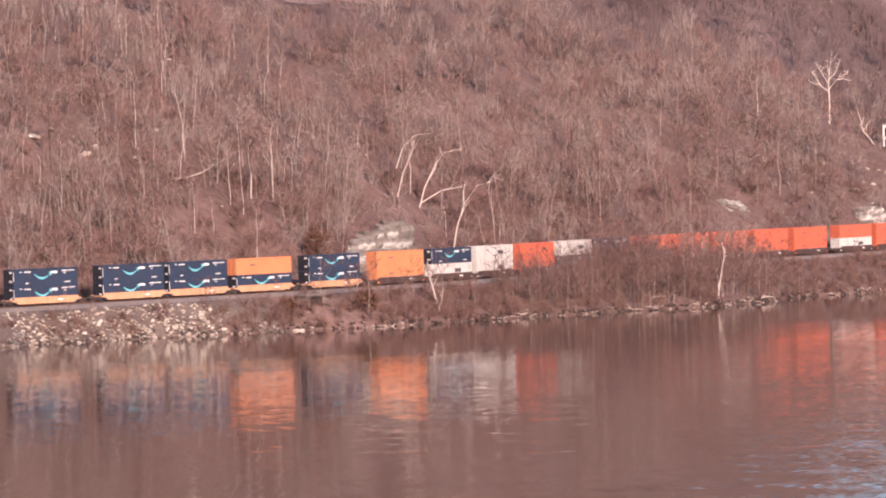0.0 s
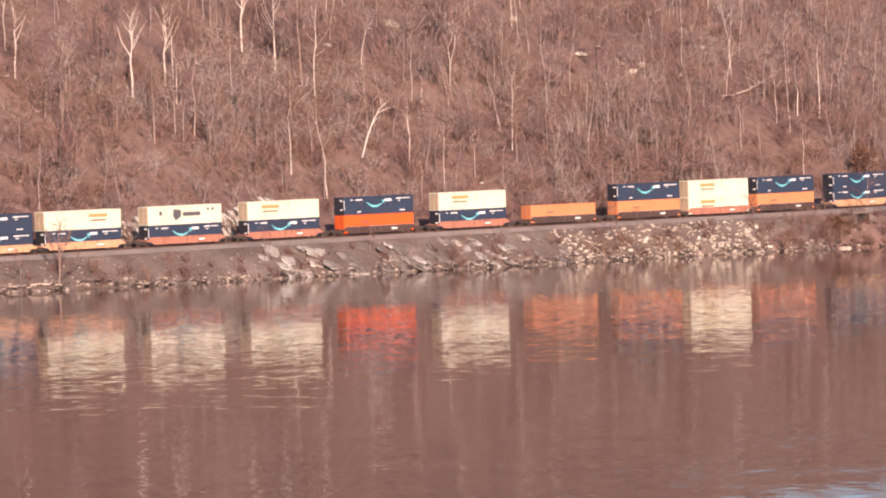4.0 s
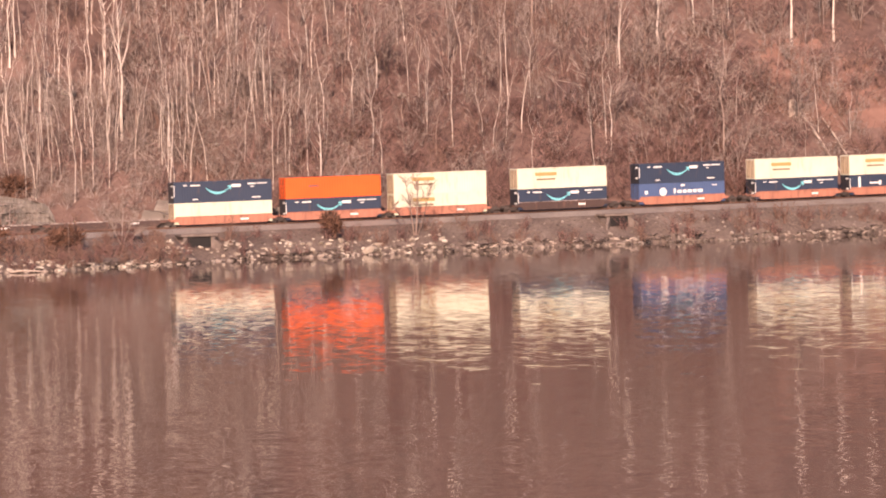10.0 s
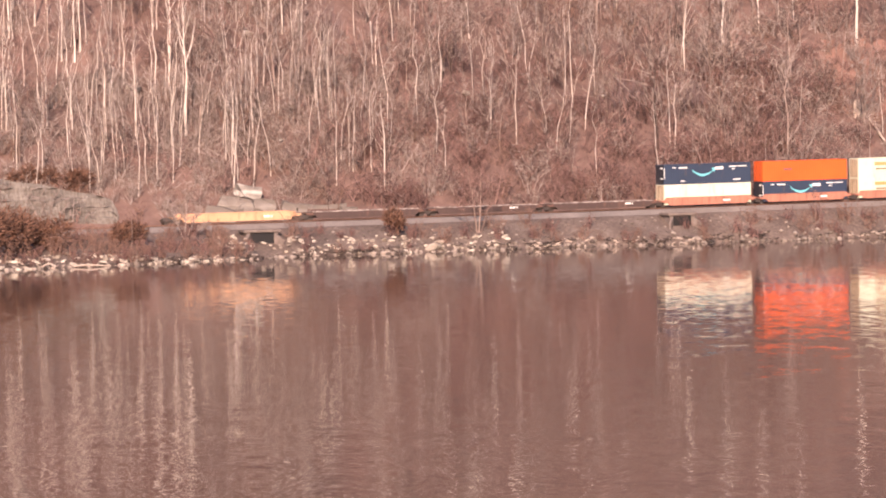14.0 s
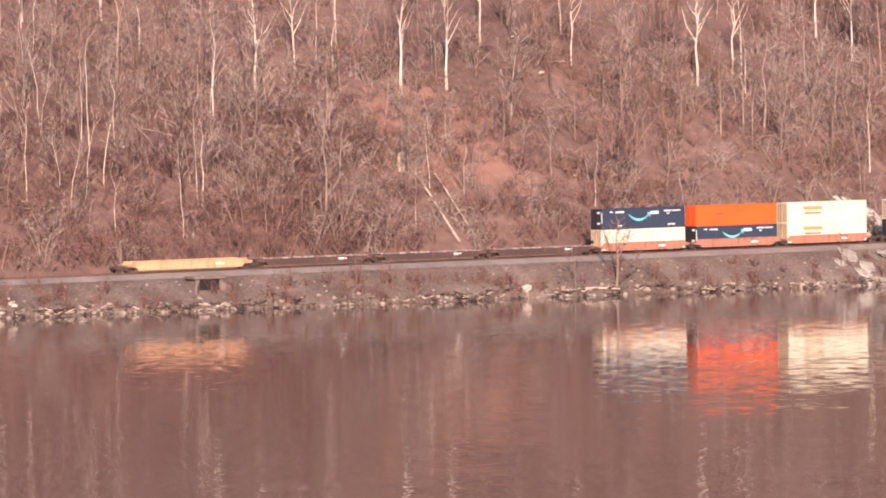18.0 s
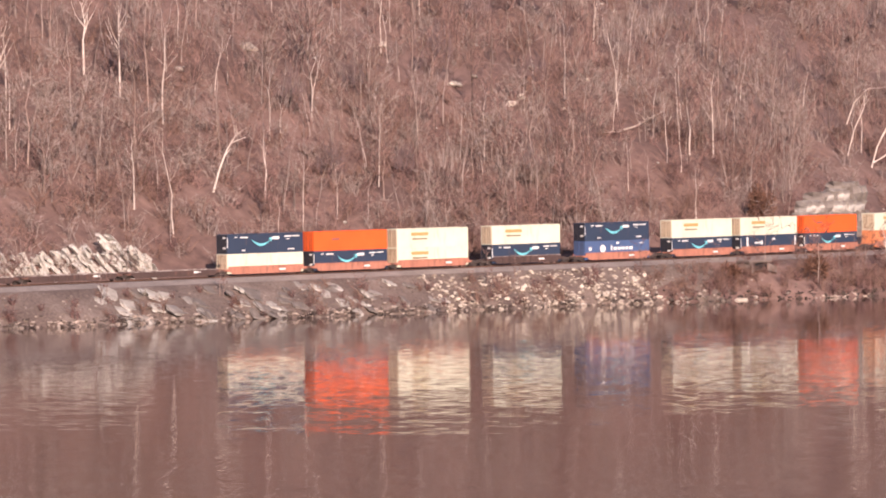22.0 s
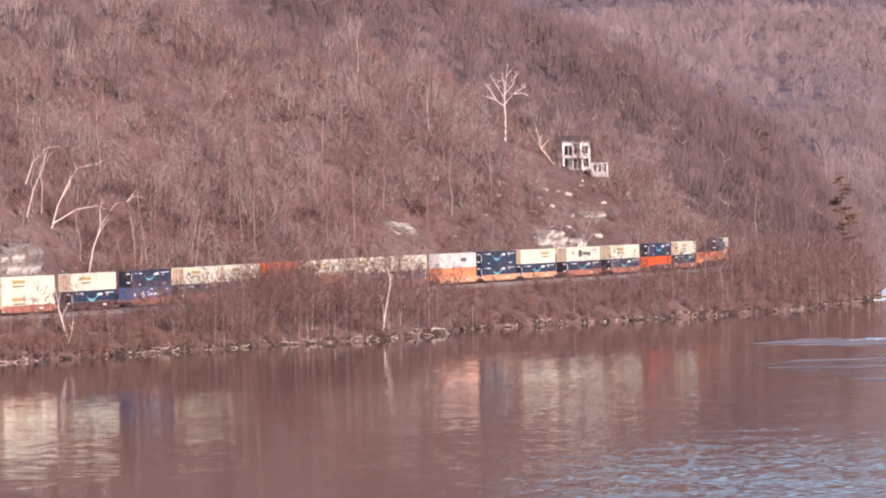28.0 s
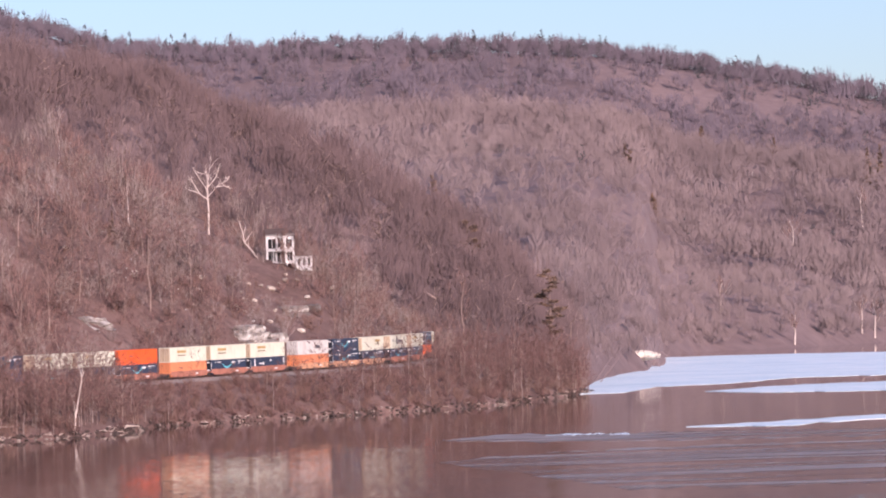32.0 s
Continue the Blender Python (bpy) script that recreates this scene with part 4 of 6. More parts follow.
    for _ in range(1300):
        s, n = rng.choice((rng.uniform(-325, -235), rng.uniform(-20, 250), rng.uniform(-240, 120))), 9 + 30 * rng.random() ** 1.3
        p = place(s, n)
        if in_open(p.x, p.y):
            continue
        spots.append((dark + rng.randrange(3), p.x, p.y, ground_at(s, n) - 0.1, rng.uniform(0, 6.3), rng.uniform(0.6, 1.25), rng.uniform(0.8, 1.1)))
    for _ in range(700):
        s, n = rng.uniform(-440, -310), 9 + 30 * rng.random()
        p = place(s, n)
        spots.append((18, p.x, p.y, ground_at(s, n) - 0.1, rng.uniform(0, 6.3), rng.uniform(0.6, 1.1), 0.9))
    scatter("hillside_woods", shapes, spots, [M["bark"], M["twig"], M["pale_bark"], M["russet"], M["grey_twig"], M["light_bark"], M["soft_twig"], M["bank_twig"]], "dense leafless grey brown woodland on the steep hillside", "woods")


def bank_woods():
    """The belt of bare scrub between track and water."""
    rng = random.Random(9)
    shapes = []
    for k in range(5):
        wood, twig = tree_parts(120 + k, 6 + 1.3 * k, 0.08, limbs=10, twigs=5, crown0=0.15, spread=0.36, fine=1.5, sides=3)
        shapes.append([(*wood, 4 if k in (1, 3) else 0), (*twig, 1)])
    for k in range(4):
        shapes.append([(*shrub_parts(140 + k, 1.7 + 0.5 * k, 18, 1.5), 2 if k % 2 else 1)])
    spots = []
    for _ in range(3500):
        s = rng.uniform(-400, 372)
        w = float(shore_n(s))
        n = w + 0.3 + (-6.8 - w) * rng.random() ** 1.25
        dense = np.interp(s, (-400, -365, -345, -75, -60, -35, 60, 120, 140, 200, 345), (1, 0.9, 0.1, 0.13, 0.7, 1, 1, 1, 0.8, 1, 1))
        if rng.random() > dense:
            continue
        z = ground_at(s, n)
        if z < 0.12:
            continue
        p = place(s, n)
        tree = rng.random() < np.interp(s, (-60, -10, 35, 45, 115, 125, 160, 230, 270, 372), (0.02, 0.12, 0.3, 0.6, 0.6, 0.05, 0.06, 0.25, 0.6, 0.7))
        k = rng.randrange(5) if tree else 5 + rng.randrange(4)
        spots.append((k, p.x, p.y, z - 0.1, rng.uniform(0, 6.3), rng.uniform(0.6, 1.15), rng.uniform(0.8, 1.1)))
    # pale grey brush on the stony shelf
    pale = len(shapes)
    for k in range(3):
        shapes.append([(*shrub_parts(150 + k, 1.6 + 0.5 * k, 18, 1.4), 3)])
    spots = [(pale + q[0] % 3, *q[1:]) if q[0] > 4 and q[1] < -262 and rng.random() < 0.75 else q for q in spots]
    # tall brush that screens the line
    tall = len(shapes)
    for k in range(3):
        wood, twig = tree_parts(160 + k, 10.5 + k, 0.1, limbs=13, twigs=6, crown0=0.1, spread=0.34, fine=1.35, sides=3, fork=k == 1)
        shapes.append([(*wood, 0), (*twig, 1 if k == 1 else 5)])
    for _ in range(170):
        s = rng.choice((rng.uniform(42, 62), rng.uniform(45, 98), rng.uniform(14, 60)))
        n = rng.uniform(max(float(shore_n(s)) + 3, -26), -8)
        if s < 40 and rng.random() < 0.55:
            continue
        p = place(s, n)
        spots.append((tall + rng.randrange(3), p.x, p.y, ground_at(s, n) - 0.1, rng.uniform(0, 6.3), rng.uniform(0.5, 0.85), 1.0))
    for _ in range(190):
        s = rng.uniform(4, 62)
        n = rng.uniform(max(float(shore_n(s)) + 2, -20), -7.5)
        p = place(s, n)
        spots.append((tall + rng.randrange(3), p.x, p.y, ground_at(s, n) - 0.1, rng.uniform(0, 6.3), rng.uniform(0.4, 0.65), 1.0))
    scatter("bank_scrub", shapes, spots, [M["bark"], M["bank_twig"], M["russet"], M["grey_twig"], M["light_bark"], M["twig"]], "tangled leafless scrub and saplings along the river bank", "scrub")


def far_woods():
    rng = random.Random(12)
    shapes = []
    for k in range(6):
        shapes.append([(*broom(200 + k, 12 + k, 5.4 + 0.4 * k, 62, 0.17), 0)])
    for k in range(2):
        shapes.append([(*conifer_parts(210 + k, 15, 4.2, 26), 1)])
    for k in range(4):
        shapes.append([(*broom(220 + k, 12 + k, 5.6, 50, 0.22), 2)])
    for k in range(4):
        shapes.append([(*broom(224 + k, 10 + 1.5 * k, 4.8, 66, 0.13), 0)])
    for k in range(2):
        shapes.append([(*shrub_parts(230 + k, 13, 5, 4.0), 0)])
    spots = []
    for _ in range(9800):
        az = rng.uniform(0.03, 0.30)
        c = float(np.interp(az, *np.array(COAST).T))
        u = rng.random() ** 1.1
        if rng.random() < 0.19:
            u = rng.uniform(0.94, 1.0)
        d = c + 5 + (3740 - c) * u
        x, y = math.sin(az) * d, math.cos(az) * d
        z = float(far_height(az, d))
        ridge = u > 0.7
        belt = bumps(x, y, 210, 2.0)
        pine = rng.random() < ((0.36 if u > 0.93 else 0.14 + 0.4 * (belt > 0.35)) if ridge else 0.012)
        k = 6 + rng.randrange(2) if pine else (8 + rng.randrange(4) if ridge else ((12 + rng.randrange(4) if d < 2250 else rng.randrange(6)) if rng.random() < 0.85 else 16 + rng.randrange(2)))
        size = rng.uniform(0.7, 1.3) * (1.0 if d < 2250 else 1.3)
        spots.append((k, x, y, z - ((6.0 if pine else 4.0) if ridge else 0.8), rng.uniform(0, 6.3), size, rng.uniform(0.8, 1.15)))
    scatter("distant_woods", shapes, spots, [M["far_twig"], M["far_needle"], M["ridge_twig"]], "leafless woods with conifers on the distant ridge, haze in their colour", "woods")


def shoulder_woods():
    """The same brown woods going on over the hill behind the point."""
    rng = random.Random(14)
    shapes = [[(*broom(240 + k, 10 + k, 3.4 + 0.4 * k, 80, 0.085), 0 if k % 3 else 1)] for k in range(6)]
    shapes += [[(*shrub_parts(250 + k, 11, 9, 3.0), 2)] for k in range(2)]
    spots = []
    for _ in range(3100):
        az, d = rng.uniform(-0.02, 0.183), rng.uniform(1060, 1290)
        z = float(far_height(az, d))
        if z < 1:
            continue
        k = rng.randrange(6) if rng.random() < 0.85 else 6 + rng.randrange(2)
        spots.append((k, math.sin(az) * d, math.cos(az) * d, z - 0.4, rng.uniform(0, 6.3), rng.uniform(0.75, 1.2), rng.uniform(0.85, 1.15)))
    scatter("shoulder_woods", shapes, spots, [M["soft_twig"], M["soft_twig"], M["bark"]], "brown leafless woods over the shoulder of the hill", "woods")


woodland()
bank_woods()
far_woods()
shoulder_woods()


def tree_thing(name, parts, mats, label, category, m, group=""):
    """A single tree: trunk with limbs, and its crown of twigs."""
    root = tagged(new(name), label, category, group)
    wood, twig = parts
    part("trunk", tri_mesh("trunk", *wood, [mats[0]]), None, root)
    part("crown", tri_mesh("crown", *twig, [mats[1]]), None, root)
    root.matrix_basis = m
    return root

# ---- the train ----
LENGTH, WIDE, HIGH = 14.2, 2.59, 2.90


def container_body(length, mat):
    """A steel box: corner posts, rails and corrugated walls and roof."""
    bm = bmesh.new()
    hx, hy = length / 2, WIDE / 2
    p = 0.14
    for x in (-hx, hx - p):
        for y in (-hy, hy - p):
            add_box(bm, x, x + p, y, y + p, 0, HIGH)
    for y in (-hy, hy - 0.10):
        for z in (0, HIGH - 0.12):
            add_box(bm, -hx + p, hx - p, y, y + 0.10, z, z + 0.12)
    for x in (-hx, hx - 0.10):
        for z in (0, HIGH - 0.12):
            add_box(bm, x, x + 0.10, -hy + p, hy - p, z, z + 0.12)
    # corrugated walls, one ridge every 0.38 m
    n = int((length - 2 * p) / 0.38)
    xs = [-hx + p + (length - 2 * p) * k / (2 * n) for k in range(2 * n + 1)]
    for side in (-1, 1):
        prev = None
        for k, x in enumerate(xs):
            y = side * (hy - (0.03 if k % 2 else 0.045))
            a, b = bm.verts.new((x, y, 0.10)), bm.verts.new((x, y, HIGH - 0.10))
            if prev:
                q = (prev[0], a, b, prev[1]) if side < 0 else (a, prev[0], prev[1], b)
                bm.faces.new(q)
            prev = (a, b)
    for z in (0.06, HIGH - 0.03):
        q = [bm.verts.new(c) for c in ((-hx + 0.05, -hy + 0.05, z), (hx - 0.05, -hy + 0.05, z), (hx - 0.05, hy - 0.05, z), (-hx + 0.05, hy - 0.05, z))]
        bm.faces.new(q if z > 1 else q[::-1])
    me = bpy.data.meshes.new("body")
    bm.to_mesh(me)
    bm.free()
    me.materials.append(mat)
    return me


def marks(root, name, mat, label, *rects):
    """Flat marks on the wall that faces the river, each a part: x0, x1, z0, z1."""
    for x0, x1, z0, z1 in rects:
        part(name, box(x0, x1, -WIDE / 2 - 0.012, -WIDE / 2 + 0.03, z0, z1), M[mat], root, label)


def smile(bm_x, bm_z, span, drop, thick):
    """An upturned arc with an arrow head."""
    v, f = [], []
    k = 14
    for i in range(k + 1):
        u = i / k
        x = bm_x + (u - 0.5) * span
        z = bm_z - drop * (1 - (2 * u - 1) ** 2)
        w = thick * (0.35 + 0.65 * math.sin(math.pi * min(1, u * 1.1)))
        v += [(x, -WIDE / 2 - 0.014, z - w / 2), (x, -WIDE / 2 - 0.014, z + w / 2)]
    for i in range(k):
        f.append((2 * i, 2 * i + 2, 2 * i + 3, 2 * i + 1))
    c = len(v)
    x, z = bm_x + span / 2, bm_z
    v += [(x - 0.35, -WIDE / 2 - 0.014, z + 0.22), (x + 0.28, -WIDE / 2 - 0.014, z + 0.3), (x + 0.12, -WIDE / 2 - 0.014, z - 0.4)]
    f.append((c, c + 2, c + 1))
    return mesh_of("arc_mark", v, f, [M["cyan"]])


BODIES = {}


def container(kind):
    """One freight container of the given look, its floor at z = 0 and its middle at x = 0."""
    colour, label = {
        "navy": ("navy", "navy blue freight container with a cyan arc mark"),
        "navy_plain": ("navy", "navy blue freight container with a white arrow mark"),
        "white": ("white", "cream white freight container with tan label marks"),
        "cream": ("white", "cream white freight container with a tan label near one end"),
        "shield": ("white", "white freight container with a grey shield mark"),
        "chalk": ("chalk", "dull white freight container, scuffed and stained"),
        "low_white": ("white", "plain cream white freight container in the well"),
        "orange": ("orange", "bright orange freight container with a small dark label"),
        "amber": ("amber", "faded amber orange freight container"),
        "red": ("red", "light red freight container"),
        "blue": ("blue", "blue freight container with white lettering marks"),
    }[kind]
    if colour not in BODIES:
        BODIES[colour] = container_body(LENGTH, M[colour])
    root = tagged(new("freight_container"), label, "container", "containers on the train")
    part("body", BODIES[colour], None, root)
    h = LENGTH / 2
    door_mat, door_label = {"navy": ("navy_door", "dark end door with white plates"), "white": ("tan_door", "stained tan end door")}.get(colour, (colour, ""))
    # doors at the rear end, with locking rods
    for y in (-1, 1):
        d = part("door", box(-h - 0.03, -h + 0.02, min(y * 0.03, y * 1.14), max(y * 0.03, y * 1.14), 0.14, HIGH - 0.14, bevel=0.01), M[door_mat], root, door_label)
        for k in (0.35, 0.8):
            part("locking_rod", bar(bmesh.new(), (-h - 0.06, y * k, 0.15), (-h - 0.06, y * k, HIGH - 0.15), 0.02), M["steel"], d)
    if colour == "navy":
        # the sunlit edge of the corner post, painted as a white strip
        part("corner_strip", box(-h - 0.012, -h + 0.09, -WIDE / 2 - 0.012, -WIDE / 2 + 0.02, 0.9, HIGH - 0.5), M["mark"], root, "white strip painted as the lit corner edge")
        for z in (2.25, 0.75):
            part("end_plate", box(-h - 0.09, -h - 0.03, -0.95, -0.35, z, z + 0.24), M["mark"], root, "white plate on the end door")
    if kind == "navy":
        part("arc_mark", smile(-0.75, 2.0, 3.5, 0.75, 0.34), None, root, "cyan arc mark")
        marks(root, "white_mark", "mark", "white lettering marks", (1.3, 2.6, 2.0, 2.4), (3.6, 4.8, 2.3, 2.48), (5.0, 6.4, 2.34, 2.48), (4.0, 4.5, 1.95, 2.08), (-5.7, -5.2, 2.36, 2.5), (-4.7, -3.3, 2.3, 2.48), (-4.4, -3.7, 0.4, 0.55), (4.2, 5.4, 0.42, 0.58))
    elif kind == "navy_plain":
        marks(root, "arrow_mark", "mark", "white arrow and bar marks", (-3.6, -2.0, 1.5, 1.75), (-2.0, -1.6, 1.3, 1.95), (-5.6, -5.2, 0.5, 2.6), (0.9, 1.5, 2.0, 2.3), (6.5, 6.8, 0.5, 2.6))
    elif kind in ("white", "cream"):
        x = {"white": -2.6, "cream": 2.9}[kind]
        marks(root, "label_mark", "gold_mark", "golden brown label mark", (x - 1.7, x + 1.7, 1.8, 2.3))
        marks(root, "label_line", "tan_mark", "dark tan line of lettering", (x - 1.5, x + 1.5, 1.2, 1.42))
    elif kind == "shield":
        marks(root, "lettering_mark", "dark_mark", "dark grey lettering mark", (-0.4, 3.0, 1.25, 1.85), (-4.9, -4.4, 1.5, 2.1), (4.3, 4.7, 2.0, 2.4), (5.2, 5.6, 2.0, 2.4))
        v = [(-2.2 + x, -WIDE / 2 - 0.014, z) for x, z in ((0, 2.4), (1.5, 2.2), (1.4, 1.2), (0.4, 0.6), (-0.1, 1.3))]
        part("shield_mark", mesh_of("shield_mark", v, [(0, 4, 3, 2, 1)], [M["dark_mark"]]), None, root, "dark grey shield mark")
    elif kind in ("orange", "amber", "red"):
        marks(root, "label_mark", "dark_mark", "small dark label", (-3.6, -2.2, 1.6, 1.8))
    elif kind == "blue":
        marks(root, "lettering_mark", "mark", "white lettering marks", (-1.4, -1.1, 1.35, 2.1), (-0.8, -0.1, 1.4, 1.85), (0.1, 0.7, 1.4, 1.85), (0.9, 1.6, 1.4, 1.85), (1.8, 2.4, 1.4, 1.85), (2.6, 3.4, 1.4, 1.85), (-6.2, -5.7, 1.4, 1.9), (-0.2, 0.4, 2.35, 2.65), (5.0, 5.8, 2.3, 2.45))
        bm = bmesh.new()
        bmesh.ops.create_circle(bm, cap_ends=True, segments=16, radius=0.6, matrix=Matrix.Translation((-3.2, -WIDE / 2 - 0.014, 1.65)) @ Matrix.Rotation(radians(90), 4, "X"))
        part("round_mark", bm, M["mark"], root, "white round mark")
    elif kind == "chalk":
        marks(root, "lettering_mark", "dark_mark", "dark lettering marks", (1.0, 3.2, 1.2, 1.9))
    return root


def bogie(parent, x):
    """A two-axle truck: side frames, axles and four wheels."""
    frame_ = part("truck_frame", box(-1.35, 1.35, -1.1, 1.1, 0.42, 0.72, bevel=0.05), M["steel"], parent, m=pose(x, 0, 0))
    for y in (-1.15, 1.0):
        bm = bmesh.new()
        add_box(bm, -1.2, 1.2, y, y + 0.15, 0.52, 0.78, bevel=0.03)
        add_box(bm, -0.35, 0.35, y, y + 0.15, 0.25, 0.55, bevel=0.03)
        part("side_frame", bm, M["steel"], frame_)
    for dx in (-0.88, 0.88):
        part("axle", bar(bmesh.new(), (dx, -0.9, 0.44), (dx, 0.9, 0.44), 0.08), M["steel"], frame_)
        for y in (-0.82, 0.70):
            part("wheel", bar(bmesh.new(), (dx, y, 0.44), (dx, y + 0.13, 0.44), 0.44, 18), M["steel"], frame_)


RIBS = {}


def well_car(colour, label, tail=False, pitch=16.0, top=1.34):
    """One unit of a well car: two deep side sills, a floor, end platforms and its trucks."""
    root = tagged(new("well_car"), label, "railway car", "cars of the train")
    h = pitch / 2
    for y in (-1, 1):
        # the sill's outline: low over the well, raked down to the platforms
        prof = ((-h + 0.35, 0.95), (-h + 0.8, 1.02), (-h + 1.05, top), (h - 1.05, top), (h - 0.8, 1.02), (h - 0.35, 0.95), (h - 0.4, 0.74), (h - 1.35, 0.68), (h - 1.75, 0.28), (-h + 1.75, 0.28), (-h + 1.35, 0.68), (-h + 0.4, 0.74))
        bm = bmesh.new()
        y0, y1 = sorted((y * 1.36, y * 1.48))
        a = [bm.verts.new((px, y0, pz)) for px, pz in prof]
        b = [bm.verts.new((px, y1, pz)) for px, pz in prof]
        bm.faces.new(a)
        bm.faces.new(b[::-1])
        for k in range(len(prof)):
            bm.faces.new((a[k], b[k], b[(k + 1) % len(prof)], a[(k + 1) % len(prof)])[::-1])
        bmesh.ops.recalc_face_normals(bm, faces=bm.faces)
        sill = part("side_sill", bm, M[colour], root)
        if y < 0:
            if colour not in RIBS:
                bm = box(-0.07, 0.07, -0.05, 0.05, 0.34, 1.1)
                RIBS[colour] = bpy.data.meshes.new("rib")
                bm.to_mesh(RIBS[colour])
                bm.free()
                RIBS[colour].materials.append(M[colour])
            for k in range(8):
                part("rib", RIBS[colour], None, sill, m=pose(-h + 2.9 + (pitch - 5.8) * k / 7, y * 1.48, 0))
        part("top_chord", box(-h + 1.05, h - 1.05, y * 1.42 - 0.12, y * 1.42 + 0.12, top - 0.01, top + 0.09, bevel=0.02), M["bright_edge_steel" if colour == "brown_car" else colour], sill)
        part("reporting_mark", box(h - 5.6, h - 4.4, y * 1.49 - 0.004, y * 1.49 + 0.004, 0.7, 0.95), M["mark"], sill, "white reporting mark")
    part("floor", box(-h + 2.4, h - 2.4, -1.36, 1.36, 0.26, 0.34), M[colour], root)
    for e in (-1, 1):
        x0, x1 = sorted((e * (h - 0.1), e * (h - 2.2)))
        part("end_platform", box(x0, x1, -1.3, 1.3, 0.82, 1.02, bevel=0.03), M[colour], root)
        part("bulkhead", box(*sorted((e * (h - 2.2), e * (h - 2.12))), -1.36, 1.36, 0.34, top - 0.04), M[colour], root)
    bogie(root, -h + 0.1)
    if tail:
        bogie(root, h - 0.1)
        part("coupler", box(h, h + 1.3, -0.12, 0.12, 0.72, 0.98, bevel=0.02), M["steel"], root)
        part("brake_wheel", bar(bmesh.new(), (h - 0.6, -0.9, 1.6), (h - 0.54, -0.9, 1.6), 0.28, 12), M["steel"], root)
    part("rear_coupler", box(-h - 1.2, -h, -0.12, 0.12, 0.72, 0.98, bevel=0.02), M["steel"], root)
    return root


SPEED = 16.18
# where the middle of each load stands at the start, its upper and lower box, its car's colour, and whether it ends a car
CONSIST = (
    (-502.1, "navy", "low_white", "rust_car", 0), (-485.9, "orange", "navy", "rust_car", 0), (-469.7, "white", "white", "rust_car", 1), (-450.6, "white", "navy", "brown_car", 1),
    (-431.1, "navy", "blue", "rust_car", 1), (-411.7, "white", "navy", "rust_car", 0), (-395.4, "white", "navy_plain", "rust_car", 0), (-379.3, "orange", "navy", "rust_car", 1),
    (-360.1, "white", "amber", "rust_car", 0), (-344, "white", "navy", "rust_car", 0), (-327.9, "white", "navy_plain", "rust_car", 1), (-308.3, "chalk", "amber", "yellow_car", 0),
    (-292, "navy", "navy", "yellow_car", 0), (-275.6, "cream", "navy", "yellow_car", 1), (-256.2, "shield", "navy", "rust_car", 1), (-236.8, "white", "navy", "rust_car", 1),
    (-217.5, "navy", "orange", "brown_car", 1), (-197.9, "white", "navy", "rust_car", 1), (-178.3, "", "amber", "brown_car", 1), (-159.1, "navy", "amber", "brown_car", 0),
    (-142.8, "white", "white", "rust_car", 0), (-126.4, "navy", "amber", "brown_car", 1), (-107.1, "navy", "navy", "yellow_car", 1), (-87.2, "navy", "navy", "yellow_car", 0),
    (-71.8, "navy", "navy", "yellow_car", 0), (-55.3, "amber", "navy", "yellow_car", 1), (-36.5, "navy", "navy", "yellow_car", 1), (-17.3, "amber", "amber", "brown_car", 1),
    (-0.5, "navy", "chalk", "brown_car", 0), (15.9, "chalk", "chalk", "brown_car", 1), (33.6, "red", "red", "brown_car", 0), (51, "chalk", "navy", "brown_car", 1),
    (68.5, "navy", "navy", "brown_car", 1), (87.5, "red", "navy", "brown_car", 1), (103.5, "red", "red", "brown_car", 0), (120.5, "red", "red", "brown_car", 1), (138.5, "red", "red", "brown_car", 1),
    (155.6, "red", "red", "brown_car", 0), (175.8, "red", "chalk", "brown_car", 1), (192.4, "red", "red", "brown_car", 1),
)
CAR_LABEL = {"rust_car": "rust red well car carrying stacked containers", "brown_car": "dark brown well car carrying stacked containers", "yellow_car": "grimy yellow well car carrying stacked containers"}


def build_train():
    """Lists of the things of the train with their place along it and height over the rail."""
    made, riders = {}, []

    def one(key, make):
        if key not in made:
            made[key] = make()
            return made[key]
        return copy_thing(made[key], Matrix())

    for mid, top, low, car, last in CONSIST:
        riders.append((one((car, last), lambda: well_car(car, CAR_LABEL[car], bool(last))), mid, 0.0))
        for kind, z in ((low, 0.36), (top, 0.36 + HIGH)):
            if kind:
                riders.append((one(kind, lambda: container(kind)), mid, z))
    empty = "empty dark brown well car with low side sills"
    for k in range(3):
        riders.append((one(("empty", k == 2), lambda: well_car("brown_car", empty, k == 2, 18.0, 1.12)), -564.2 + 18.1 * (k + 0.5), 0.0))
    riders.append((one("last", lambda: well_car("yellow_car", "empty yellow well car at the tail of the train", True, 18.6)), -573.9, 0.0))
    return riders


RIDERS = build_train()


# ---- rocks ----
def rock_mesh(seed, flat=0.7):
    """A rough boulder about 1 m across."""
    bm = bmesh.new()
    bmesh.ops.create_icosphere(bm, subdivisions=2, radius=0.5)
    off = Vector((seed * 3.1, seed * 1.7, seed * 0.9))
    for v in bm.verts:
        k = 1 + 0.55 * noise.noise(v.co * 1.6 + off) + 0.3 * noise.noise(v.co * 4 + off)
        v.co *= k
        v.co.z *= flat
        v.co.x = round(v.co.x * 5) / 5 * 0.5 + v.co.x * 0.5
    me = bpy.data.meshes.new("boulder")
    bm.to_mesh(me)
    bm.free()
    me.materials.append(M["stone"])
    return me


ROCKS = [rock_mesh(k, 0.6 + 0.1 * (k % 3)) for k in range(7)]


